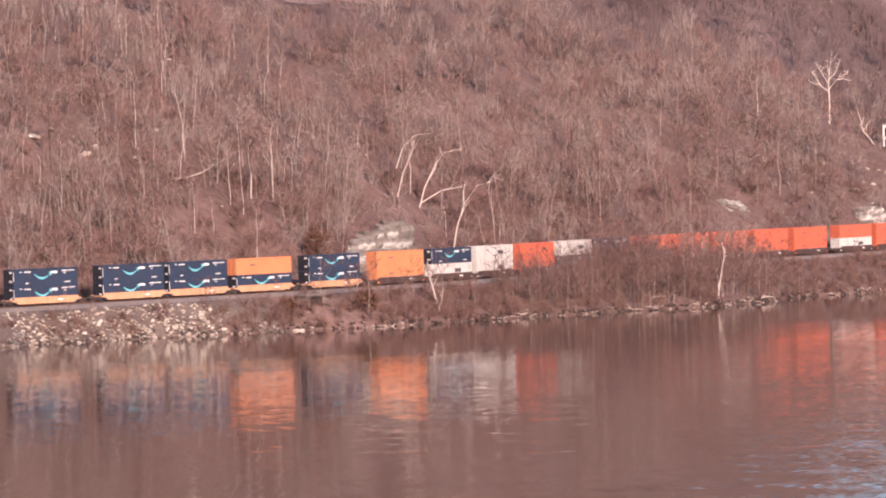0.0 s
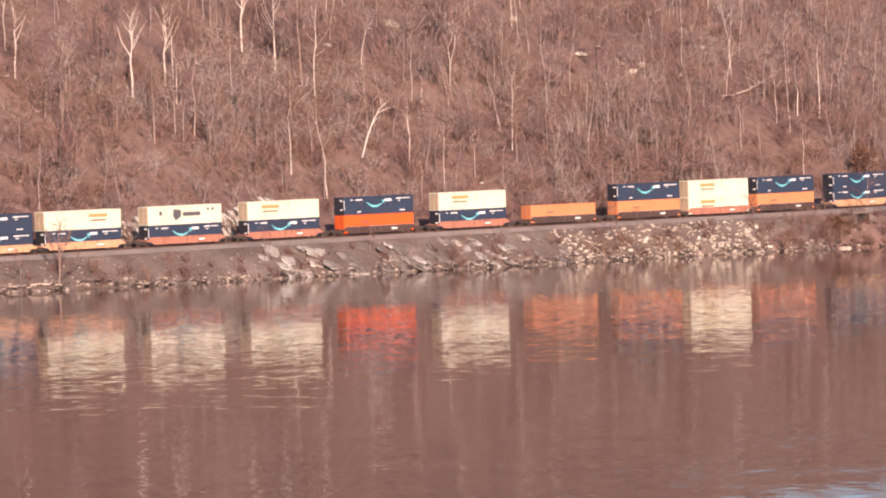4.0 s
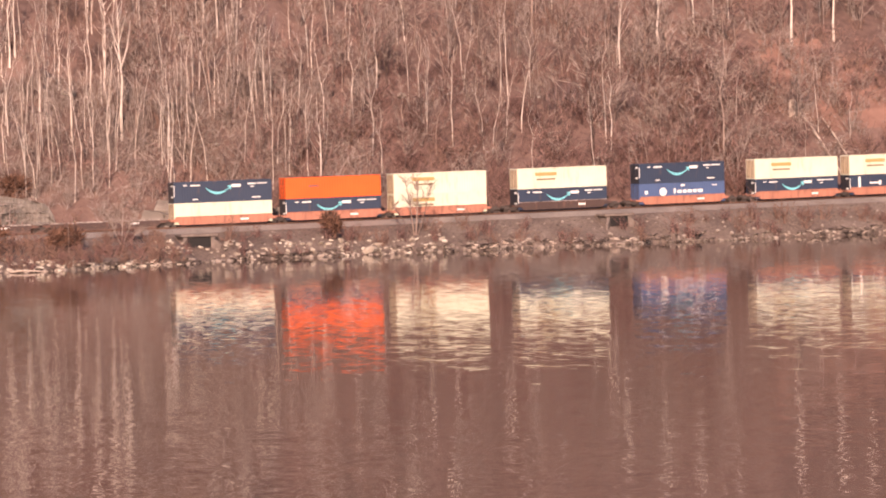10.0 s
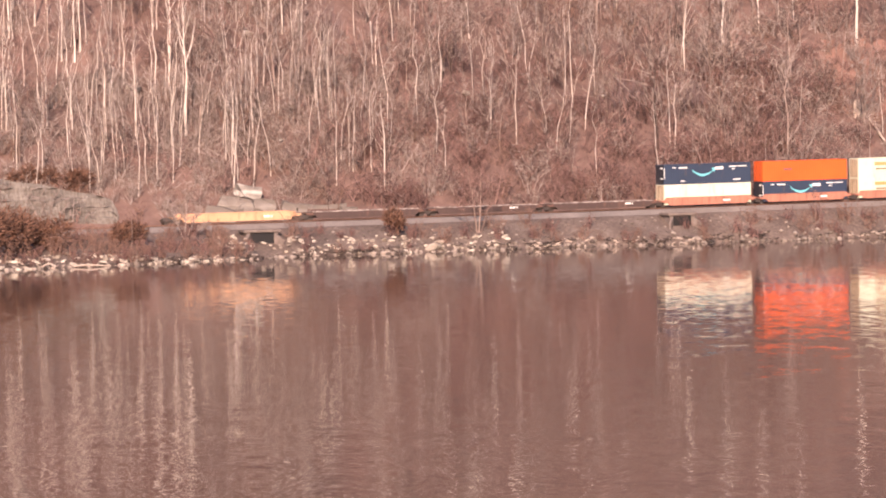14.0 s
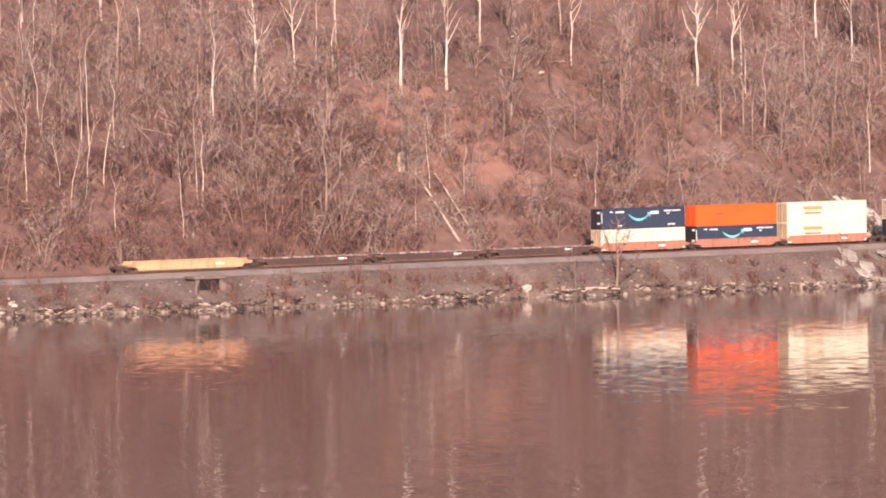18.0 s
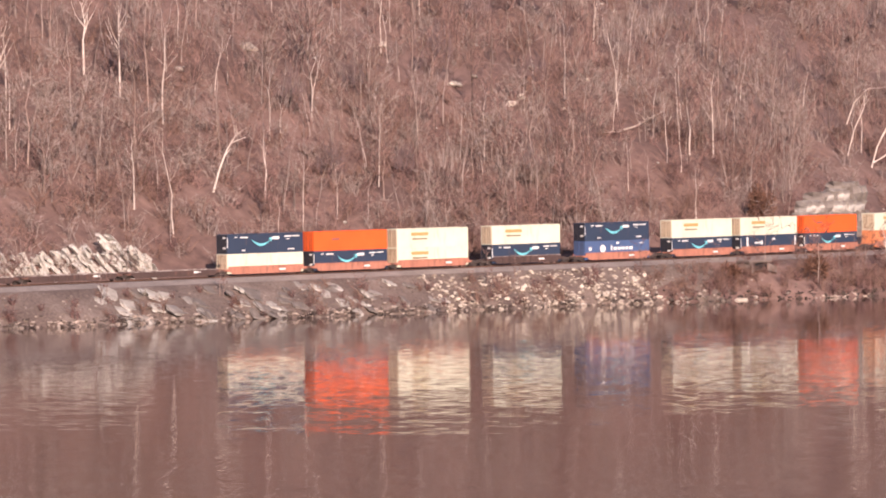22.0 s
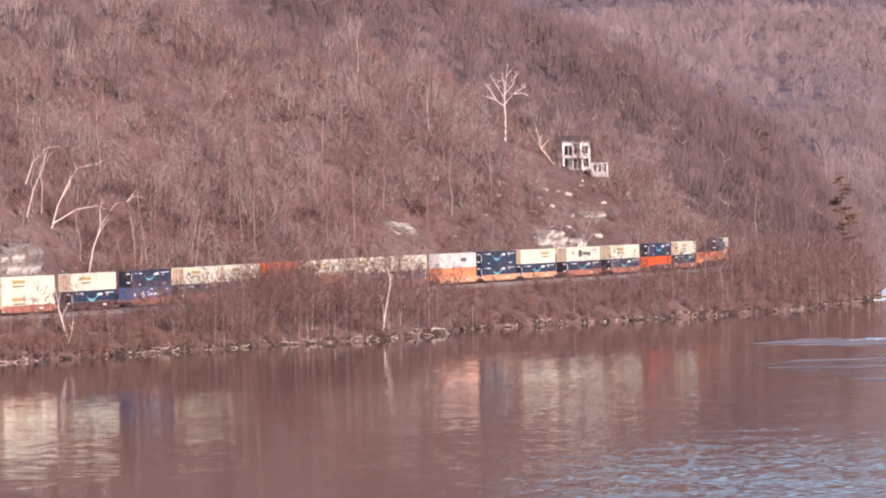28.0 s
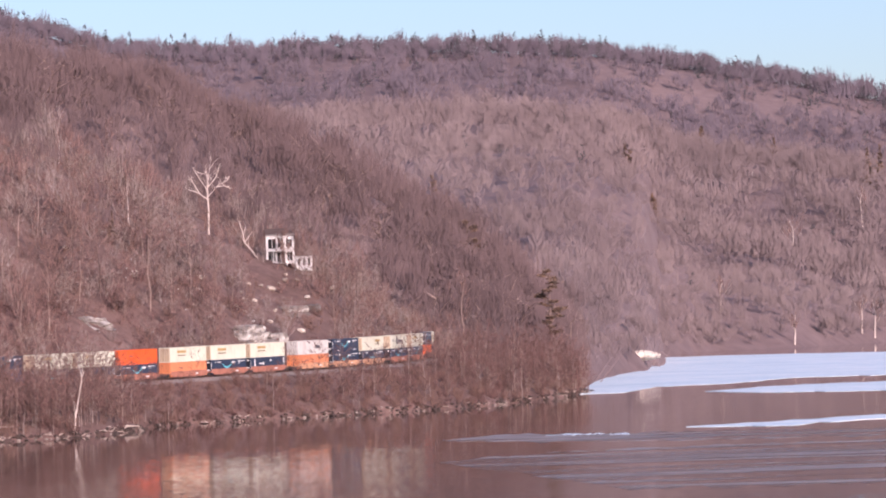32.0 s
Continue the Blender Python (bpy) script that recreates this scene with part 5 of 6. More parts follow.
def stone_bank(name, s0, s1, n0, n1, count, size, seed, label):
    """A tip of loose boulders on the bank, each a stone of its own."""
    rng = random.Random(seed)
    root = tagged(new(name), label, "stones", "stony patches of the bank")
    for _ in range(count):
        s, n = rng.uniform(s0, s1), None
        w = float(shore_n(s))
        n = max(n0, w - 0.3) + (n1 - max(n0, w - 0.3)) * rng.random() ** 1.2
        k = size * rng.uniform(0.45, 1.5)
        p = land(s, n, -0.12 * k)
        part("boulder", ROCKS[rng.randrange(7)], None, root, m=Matrix.LocRotScale(p, Euler((rng.uniform(-0.5, 0.5), rng.uniform(-0.5, 0.5), rng.uniform(0, 6))), (k * rng.uniform(0.8, 1.5), k, k * rng.uniform(0.6, 1))))


stone_bank("stone_tip", -121, -74, -12.5, -5.2, 640, 0.52, 1, "tip of pale angular boulders sloping to the water")
stone_bank("stone_shore", -392, -352, -38, -22, 150, 0.6, 2, "pale boulders at the foot of the bushy bank")
stone_bank("shore_boulders", -354, -311, -16, -9, 230, 0.5, 3, "row of pale stones along the water's edge")


def shore_stones():
    """Small stones all along the water's edge."""
    rng = random.Random(31)
    base = []
    for k in range(4):
        r = random.Random(k)
        ico = bmesh.new()
        bmesh.ops.create_icosphere(ico, subdivisions=1, radius=0.5)
        v = np.array([v.co[:] for v in ico.verts]) * (1 + 0.25 * (np.array([r.random() for _ in ico.verts]) - 0.5))[:, None]
        base.append([(v, np.array([[q.index for q in f.verts] for f in ico.faces]), 0)])
        ico.free()
    base += [[(v, f, 1)] for [(v, f, _)] in base]
    spots = []
    for _ in range(3000):
        s = rng.uniform(-400, 372)
        w = float(shore_n(s))
        n = w + rng.uniform(-0.4, 2.2) * rng.random()
        if s > -64 and rng.random() < 0.35:
            continue
        p = land(s, n)
        spots.append((rng.randrange(4) + (4 if s > -64 and rng.random() < 0.8 else 0), p.x, p.y, max(p.z, 0.0) + 0.02, rng.uniform(0, 6), rng.uniform(0.25, 0.95), rng.uniform(0.5, 0.8)))
    for _ in range(1300):
        s = rng.uniform(-350, 60)
        w = float(shore_n(s))
        n = rng.uniform(w, -5.5)
        p = land(s, n)
        spots.append((rng.randrange(4), p.x, p.y, p.z, rng.uniform(0, 6), rng.uniform(0.15, 0.55), rng.uniform(0.5, 0.8)))
    scatter("shore_stones", base, spots, [M["dark_stone"], M["wet_wood"]], "small dull stones along the water's edge", "stones")
    spots = []
    for _ in range(130):
        s, n = rng.uniform(-340, 300), 14 + 75 * rng.random()
        p = land(s, n)
        spots.append((rng.randrange(4), p.x, p.y, p.z + 0.25, rng.uniform(0, 6), 0.3 + 0.7 * rng.random() ** 2, rng.uniform(0.4, 0.7)))
    scatter("slope_stones", base, spots, [M["rock"], M["rock"]], "small pale stones lying about the wooded slope", "stones")


shore_stones()


def waterline():
    """Dark drift of sticks and roots along the foot of the bank."""
    rng = random.Random(37)
    shapes = []
    for k in range(4):
        v, f = [], []
        for _ in range(5):
            p = Vector((rng.uniform(-1, 1), rng.uniform(-0.4, 0.4), rng.uniform(0, 0.25)))
            q = p + Vector((rng.uniform(-1.4, 1.4), rng.uniform(-0.5, 0.5), rng.uniform(-0.1, 0.5)))
            limb_tube(v, f, [p, p.lerp(q, 0.5) + Vector((0, 0, rng.uniform(-0.1, 0.15))), q], [rng.uniform(0.06, 0.13), 0.07, 0.02], 4)
        shapes.append([(np.array(v), np.array(f), 1 if k == 3 else 0)])
    spots = []
    for _ in range(620):
        s = rng.uniform(-400, 372)
        n = float(shore_n(s)) + rng.uniform(-0.2, 1.0)
        p = land(s, n)
        spots.append((rng.randrange(4), p.x, p.y, max(p.z, 0.0), line(s, False)[2] + rng.uniform(-0.5, 0.5), rng.uniform(0.6, 1.3), 1.0))
    scatter("shore_drift", shapes, spots, [M["wet_wood"], M["drift"]], "dark wet sticks and roots along the waterline", "driftwood")


waterline()


def rock_face(name, s0, s1, n0, low, tall, back, seed, label, lean=0.35, crown=None, mat="rock", rough=1.0, wob=0.3):
    """A broken cliff beside the track, stepped in ledges along slanting joints."""
    cols, rows = max(6, int((s1 - s0) / 0.8)), max(5, int(tall / 0.55))
    v = []
    for i in range(cols + 1):
        u = i / cols
        s = s0 + (s1 - s0) * u
        edge = min(1.0, 20 * u, 20 * (1 - u)) ** 0.6
        top = tall * edge * (crown(u) if crown else 1.0) * (1 - wob / 2 + wob * noise.noise(Vector((s * 0.2, seed, 0))))
        for j in range(rows + 1):
            t = j / rows
            z = top * t
            q = Vector((s * 0.35 + z * 0.45, z * 0.8, seed * 5.0))
            step = noise.cell(Vector((s * 0.3 + z * 0.35, z * 0.7, seed))) * 0.9 + noise.noise(q) * 1.1 + 0.45 * noise.noise(q * 3)
            shelf = math.floor(z / 1.5 + 0.3 * noise.noise(Vector((s * 0.2, seed, 1.0)))) * 1.5
            n = n0 + (0.7 * shelf + 0.3 * z) * lean + step * rough + (1 - edge) * 1.2
            v.append(tuple(place(s, n, low(s) + z - 0.6)))
        v.append(tuple(place(s, n0 + back, low(s) + top * 0.9 - 0.9)))
    f = grid_faces(cols + 1, rows + 2)
    tagged(new(name, mesh_of(name, np.array(v), f, [M[mat]])), label, "rock", "rock outcrops on the hillside")


def over_rail(extra):
    return lambda s: float(rail_z(s)) + extra


def block_mesh(seed, cut=0.16):
    """A broken block of rock, 1 m each way, with chipped edges."""
    rng = random.Random(seed)
    bm = bmesh.new()
    bmesh.ops.create_cube(bm, size=1.0)
    bmesh.ops.subdivide_edges(bm, edges=bm.edges[:], cuts=1, use_grid_fill=True)
    for v in bm.verts:
        corner = sum(abs(q) > 0.4 for q in v.co)
        v.co *= 1 - 0.07 * max(0, corner - 1) * rng.uniform(0.2, 1.6)
        v.co += Vector((rng.uniform(-1, 1), rng.uniform(-1, 1), rng.uniform(-1, 1))) * cut * 0.6
    me = bpy.data.meshes.new("block")
    bm.to_mesh(me)
    bm.free()
    return me


def block_set(mat, seed):
    made = [block_mesh(seed + k) for k in range(6)]
    for me in made:
        me.materials.append(M[mat])
    return made


BLOCKS = {mat: block_set(mat, 40 + 10 * k) for k, mat in enumerate(("rock", "ledge_rock", "grey_rock"))}


def blocks(name, label, spots, mats, seed, group="rock outcrops on the hillside"):
    """A broken outcrop, each block a piece of its own: rows of s, n, height over the river, size (along, deep, tall), dip, turn and tilt to the river in degrees."""
    rng = random.Random(seed)
    root = tagged(new(name), label, "rock", group)
    for s, n, z, (a, b, c), dip, turn, *tilt in spots:
        x, y, h = line(s, False)
        m = pose(x - n * math.sin(h), y + n * math.cos(h), z, tilt[0] if tilt else 0, dip, math.degrees(h) + turn) @ Matrix.Diagonal((a, b, c, 1))
        part("block", BLOCKS[rng.choice(mats)][rng.randrange(6)], None, root, m=m)
    return root


def slanting_slabs():
    """Upturned pale slabs that lean across the cutting and down the bank below it."""
    rng = random.Random(61)
    spots = []
    for _ in range(185):
        s = rng.uniform(-203, -158)
        top = np.interp(s, (-203, -192, -180, -172, -165, -158), (2.4, 4.6, 3.4, 4.4, 6.6, 3.4))
        z = rng.random() ** 0.8 * top
        n = 8.6 + 0.55 * z + rng.uniform(-0.4, 0.7)
        spots.append((s, n, rail_z(s) - 0.5 + z, (rng.uniform(1.3, 3.4), rng.uniform(0.9, 1.8), rng.uniform(0.3, 0.75)), rng.uniform(38, 66), rng.uniform(-24, 20)))
    blocks("rock_cutting", "jagged pale slabs of upturned rock beside the track", spots, ("rock",), 3)
    spots = []
    for s0, s1, count in ((-181, -164, 26), (-161, -131, 40), (-128, -118, 8)):
        for _ in range(count):
            s = rng.uniform(s0, s1)
            w = float(shore_n(s))
            n = w + 0.2 + (-6.6 - w) * rng.random() ** 1.3
            spots.append((s, n, ground_at(s, n) - 0.1, (rng.uniform(1.6, 4.4), rng.uniform(1.4, 2.8), rng.uniform(0.3, 0.5)), rng.uniform(6, 18), rng.uniform(-12, 12), rng.uniform(22, 38)))
    blocks("bank_slabs", "long slanting slabs of pale rock on the river bank", spots, ("rock", "grey_rock", "ledge_rock"), 4, "stony patches of the bank")


def ledge(name, label, beds, seed, mats, dip=0.0, size=(1.2, 3.6), gap=1.0, twist=8):
    """Flat beds of blocks one over another: rows of s0, s1, n, foot and top of the bed over the rails."""
    rng = random.Random(seed)
    spots = []
    for s0, s1, n, z0, z1 in beds:
        s = s0
        while s < s1:
            a = min(rng.uniform(*size), s1 - s + 0.5)
            spots.append((s + a / 2, n + 1.2 + rng.uniform(-0.3, 0.3), rail_z(s) + (z0 + z1) / 2 + math.tan(radians(-dip)) * (s - s0), (a * gap, 3.4 + rng.uniform(0, 0.8), (z1 - z0) * (gap + 0.06)), dip + rng.uniform(-3, 3), rng.uniform(-twist, twist)))
            s += a
    return blocks(name, label, spots, mats, seed)


slanting_slabs()
ledge("rock_outcrop", "pale ledged rock outcrop above the track", (
    (-17, 4.5, 9.5, -0.6, 3.4), (-16, 4.4, 10.2, 3.2, 6.3), (-14.5, 4.6, 10.8, 6.0, 8.3), (-9.5, -4.0, 11.4, 8.1, 9.8), (-4.2, 0.6, 11.3, 8.0, 10.2), (0.4, 4.6, 11.1, 8.1, 10.9), (-2.2, 4.0, 12.0, 10.0, 11.5)), 7, ("ledge_rock", "ledge_rock", "grey_rock"), 0.0, (1.8, 4.2))
rock_face("rock_slab", -398, -361, 8.5, over_rail(0.2), 12.5, 9, 3, "long grey rock slab sloping down to the track", 0.12, lambda u: 0.92 - 0.6 * u, "joint_rock", 0.3, 0.08)
ledge("rock_block", "low grey rock outcrop beside the track", (
    (-348.5, -336, 8.8, -1.2, 1.5), (-346, -339, 9.6, 1.2, 3.0), (-337, -327, 9.8, -0.8, 1.9), (-329, -322, 9.6, -1.0, 0.9)), 9, ("grey_rock",), 5.0, (2.2, 5.5), 1.25, 22)
blocks("pale_block", "square pale block of rock on the outcrop", ((-342.2, 10.8, float(rail_z(-342)) + 3.9, (3.2, 2.8, 1.9), 9, 16),), ("ledge_rock",), 10)
rock_face("hillside_rock", 161, 170, 24, lambda s: ground_at(s, 24), 3.2, 6, 5, "pale rock slab on the wooded slope", 1.1, None, "ledge_rock")
ledge("cliff_rock", "pale rounded rock face below the house", ((262, 276, 26, 7.5, 9.5), (264, 277, 27, 9.3, 11.6), (268, 278, 28.5, 11.4, 13.2), (281, 285, 27, 7, 10), (282, 286, 28, 9.8, 13.5)), 11, ("ledge_rock", "grey_rock"), 0.0, (2.4, 5.0))
ledge("lower_cliff", "broken grey rock at the foot of the slope", ((210, 226, 15, 4.5, 6.4), (211, 224, 16, 6.2, 8.0), (213, 223, 17, 7.8, 9.6), (228, 232, 16, 5, 7.5)), 12, ("ledge_rock", "grey_rock", "rock"), 0.0, (1.6, 4.0))
rock_face("upper_ledge", 184, 189, 80, lambda s: ground_at(s, 80), 2.2, 5, 8, "small pale ledge high in the woods", 0.8)


def loose_rock(s, n, size, label, rise=0.0):
    ob = new("boulder", ROCKS[int(abs(s)) % 7])
    p = land(s, n)
    ob.matrix_basis = Matrix.LocRotScale(p + Vector((0, 0, rise)), Euler((0.1, 0.2, s)), (size * 1.2, size, size))
    tagged(ob, label, "rock", "boulders")


loose_rock(-60, -13.2, 2.2, "large pale boulder at the water's edge", 0.3)
loose_rock(-323, -12.0, 1.9, "pale boulder below the brown juniper bush", 0.2)
loose_rock(-236, -9.5, 1.3, "pale boulder on the bank", 0.3)
for s, n, k in ((-100, 62, 2.2), (-78, 70, 2.0), (-60, 44, 1.6), (-52, 47, 2.0), (-46, 50, 1.5), (-120, 55, 1.4), (-252, 31, 2.0), (-256, 30, 1.4), (-196, 46, 1.0), (205, 40, 2.0), (232, 36, 2.4), (240, 30, 1.8), (196, 52, 1.4), (282, 38, 1.6), (-338, 50, 3.0), (-330, 47, 1.5), (-352, 36, 1.6), (-300, 30, 1.3)):
    loose_rock(s, n, k, "pale boulder lying among bare trees on the slope", 0.4)


rng_rock = random.Random(91)
for _ in range(18):
    s, n = rng_rock.uniform(240, 304), rng_rock.uniform(20, 44)
    loose_rock(s, n, rng_rock.uniform(0.7, 1.6), "pale weathered boulder on the slope below the house", 0.3)
for _ in range(12):
    s, n = rng_rock.uniform(-70, -15), rng_rock.uniform(28, 75)
    loose_rock(s, n, rng_rock.uniform(0.8, 1.8), "pale boulder lying among bare trees on the slope", 0.3)


# ---- culverts under the track ----
def culvert(s, n, z, wide, tall, label):
    root = tagged(new("culvert"), label, "culvert", "culverts under the track")
    root.matrix_basis = at_track(s, n, z)
    part("lintel", box(-wide / 2 - 0.9, wide / 2 + 0.9, -0.35, 2.7, tall, tall + 0.38, bevel=0.04), M["concrete"], root)
    for e in (-1, 1):
        part("side_wall", box(*sorted((e * wide / 2, e * (wide / 2 + 0.55))), -0.1, 3.5, -0.6, tall, bevel=0.03), M["concrete"], root)
        bm = bmesh.new()
        a = [bm.verts.new(c) for c in ((e * wide / 2, -0.15, tall * 0.9), (e * wide / 2, -0.15, -0.6), (e * (wide / 2 + 0.9), -1.2, -0.9), (e * (wide / 2 + 0.9), -1.2, 0.1))]
        b = [bm.verts.new(v.co + Vector((e * 0.3, 0.1, 0))) for v in a]
        bm.faces.new(a)
        bm.faces.new(b[::-1])
        for k in range(4):
            bm.faces.new((a[k], b[k], b[(k + 1) % 4], a[(k + 1) % 4]))
        bmesh.ops.recalc_face_normals(bm, faces=bm.faces)
        part("wing_wall", bm, M["concrete"], root)
    # a solid black block fills the mouth, standing in for the shade inside
    part("barrel", box(-wide / 2, wide / 2, 0.0, 3.4, -0.5, tall, bevel=0.0), M["black"], root, "black block in place of the culvert's shade")


culvert(-283.2, -7.7, 2.75, 2.9, 1.15, "concrete culvert with a dark square opening in the bank")
culvert(-346.4, -9.2, 2.0, 3.4, 1.2, "concrete culvert with a dark opening under a slab")
culvert(-50.5, -9.0, 5.0, 3.6, 0.8, "low dark culvert under a concrete slab in the bank")


# ---- single trees and bushes ----
def bent_tree(name, stems, mats, label, s, n, category="tree", seed=0, twig=10):
    """A tree from hand-set stems: each a list of (across, up, away) points and a foot radius."""
    rng = random.Random(seed)
    wv, wf, tv, tf = [], [], [], []
    for pts, r in stems:
        p = [Vector((a, c, b)) for a, b, c in pts]
        limb_tube(wv, wf, p, [r * (1 - 0.85 * k / (len(p) - 1)) for k in range(len(p))], 6)
        size = (p[-1] - p[0]).length
        for _ in range(4):
            u = rng.uniform(0.35, 0.95) * (len(p) - 1)
            i = min(int(u), len(p) - 2)
            b, way = p[i].lerp(p[i + 1], u - i), (p[i + 1] - p[i]).normalized()
            e = b + (way + Vector((rng.uniform(-1, 1), rng.uniform(-1, 1), rng.uniform(0, 0.8)))).normalized() * size * rng.uniform(0.14, 0.3)
            limb_tube(wv, wf, [b, b.lerp(e, 0.5) + Vector((0, 0, 0.04 * size * rng.random())), e], [r * 0.38, r * 0.26, 0.015], 4)
        for _ in range(twig):
            u = rng.uniform(0.45, 1.0) * (len(p) - 1)
            i = min(int(u), len(p) - 2)
            b = p[i].lerp(p[i + 1], u - i)
            e = b + Vector((rng.uniform(-1, 1), rng.uniform(-1, 1), rng.uniform(0, 1.2))) * size * 0.16
            sliver(tv, tf, b, e, 0.04, rng)
            for _ in range(3):
                sliver(tv, tf, b.lerp(e, 0.5), e + Vector((rng.uniform(-1, 1), rng.uniform(-1, 1), rng.uniform(-0.3, 1))) * size * 0.06, 0.03, rng)
    p = land(s, n)
    return tree_thing(name, ((np.array(wv), np.array(wf)), (np.array(tv), np.array(tf))), mats, label, category, pose(p.x, p.y, p.z - 0.2, 0, 0, math.degrees(math.atan2(-p.x, p.y))))


PALE, GREY = (M["pale_bark"], M["twig"]), (M["bark"], M["twig"])
bent_tree("leaning_birch", [([(0, -0.4, 0), (1.0, 3.2, 0), (2.2, 6.4, 0), (3.4, 8.4, 0), (4.4, 9.2, 0)], 0.2), ([(3.0, 7.6, 0), (4.6, 8.3, 0.3), (5.2, 8.4, 0.4)], 0.08)], PALE, "white leaning birch bowed over on the slope", -137, 23.7, seed=1, twig=6)
bent_tree("white_tree", [([(0, -0.4, 0), (0.2, 6, 0), (0, 10, 0), (0.2, 13.5, 0), (0.8, 17.5, 0)], 0.27), ([(0, 9, 0), (-2.2, 10.6, 0.4), (-5.2, 11.6, 0.6)], 0.15), ([(0.1, 9.6, 0), (2.2, 12, 0), (5.2, 13.6, 0.4)], 0.15), ([(0.1, 11, 0), (-1.8, 14, 0), (-3.4, 16.6, 0)], 0.13), ([(0.2, 12, 0), (2.2, 14.4, -0.5), (3.2, 17.6, -0.5)], 0.13), ([(-2.0, 10.4, 0.4), (-3.4, 13, 0.4), (-4.6, 14.4, 0.4)], 0.14), ([(2.4, 12, 0), (4.2, 12.2, 0), (5.6, 11.4, 0)], 0.13)], (M["pale_bark"], M["pale_bark"]), "tall white-limbed tree standing above the woods", 318, 68, seed=2, twig=13)
bent_tree("dead_tree", [([(0, -0.3, 0), (-1.6, 2.2, 0), (-3.2, 4.0, 0), (-3.6, 6.6, 0), (-4.4, 9.0, 0)], 0.22), ([(-3.2, 4, 0), (-2.0, 5.6, 0), (-1.4, 6.4, 0)], 0.12)], PALE, "crooked dead white tree beside the house", 305, 50, seed=3, twig=3)
for k, (s, n, stems) in enumerate((
    (29.5, 15.5, [([(0, -0.3, 0), (1.0, 5, 0), (2.6, 9.5, 0), (5.2, 13, 0), (8.6, 13.6, 0)], 0.15), ([(1.6, 6.8, 0), (2.6, 8.6, 0), (3.4, 10.0, 0)], 0.1), ([(2.4, 9, 0), (2.4, 12, 0), (2.8, 14, 0)], 0.12)]),
    (41, 29, [([(0, -0.3, 0), (1.2, 4, 0), (3.4, 8.5, 0), (5.2, 11, 0), (9.0, 11.6, 0)], 0.16), ([(2.2, 6, 0), (3.6, 8, 0), (3.8, 9.6, 0)], 0.12), ([(0.4, 1, 0), (4.6, 3.4, 0), (8.4, 4.0, 0), (10, 3.4, 0)], 0.15)]),
    (39, 33, [([(0, -0.3, 0), (1.4, 5, 0), (3.2, 9, 0), (3.8, 11.5, 0)], 0.12), ([(0, 6, 0), (1.4, 10, 0), (4.0, 12.6, 0), (7, 12.8, 0)], 0.11)]),
)):
    bent_tree("bowed_tree", stems, PALE, "pale bare tree with bowed limbs beside the outcrop", s, n, seed=20 + k, twig=14)
for k, (s, n, tall, r) in enumerate(((-247, 44.6, 15, 0.28), (-239, 47, 14, 0.2), (-224, 41.6, 15.5, 0.3), (-215, 43, 15, 0.26), (-203, 52, 14, 0.22), (-347, 25, 22, 0.26), (-345, 40, 16, 0.2), (-169, 44, 15, 0.26), (-160, 47.6, 14, 0.24), (-136, 59, 14, 0.24), (-135.4, 50, 15, 0.2), (-188, 50, 14, 0.2))):
    w, t = tree_parts(300 + k, tall, r, limbs=9, twigs=7, crown0=0.42, spread=0.4, fine=1.2, sides=6, fork=True, limb=0.95)
    p = land(s, n)
    tree_thing("pale_tree", (w, t), PALE, "tall pale-barked bare tree on the slope", "tree", pose(p.x, p.y, p.z - 0.2, 0, 0, 40 * k), "pale trees on the slope")
for k, (s, n, tall) in enumerate(((50, -12, 12), (56, -16, 13.5), (63, -14, 15), (68, -19, 14), (73, -15, 16), (79, -20, 15), (84, -14, 15.5), (90, -17, 14), (96, -13, 14.5), (101, -12, 12), (60, -21, 11), (87, -22, 12), (34, -13, 9.5), (25, -12, 9))):
    w, t = tree_parts(820 + k, tall, 0.14, limbs=13, twigs=7, crown0=0.25, spread=0.34, fine=1.3, sides=5, fork=k % 2 == 0, limb=0.5)
    p = land(s, n)
    tree_thing("bank_tree", (w, t), (M["light_bark"] if k % 3 == 0 else M["bark"], M["grey_twig"] if k % 2 else M["twig"]), "tall bare grey tree in the brush of the bank", "tree", pose(p.x, p.y, p.z - 0.2, 0, 0, 50 * k), "tall trees of the bank")
# birches and saplings along the water
bent_tree("broken_birch", [([(0, -0.3, 0), (-0.9, 3.0, 0), (-1.7, 6.0, 0), (-2.2, 9.6, 0)], 0.22), ([(-0.3, 0.4, 0), (0.3, 2.4, 0.3), (0.6, 5, 0.3)], 0.1)], PALE, "white birch leaning over the river bank", -22, -14, seed=5, twig=8)
bent_tree("shore_birch", [([(0, -0.3, 0), (0.4, 3.0, 0), (1.0, 6.4, 0), (1.5, 9.0, 0), (1.8, 11.5, 0)], 0.2), ([(0.3, 2.6, 0), (0.2, 5, 0.2), (-0.2, 7.5, 0.2)], 0.08)], PALE, "white birch leaning at the water's edge", 61, -27.5, seed=6, twig=14)
bent_tree("shore_tree", [([(0, -0.3, 0), (0.1, 3.5, 0), (0.3, 7, 0), (0.2, 11, 0)], 0.15), ([(-0.6, -0.2, 0), (-0.9, 4, 0.2), (-1.0, 8, 0.2)], 0.1)], GREY, "slim grey tree on the stony spit", 84, -26.5, seed=7, twig=16)
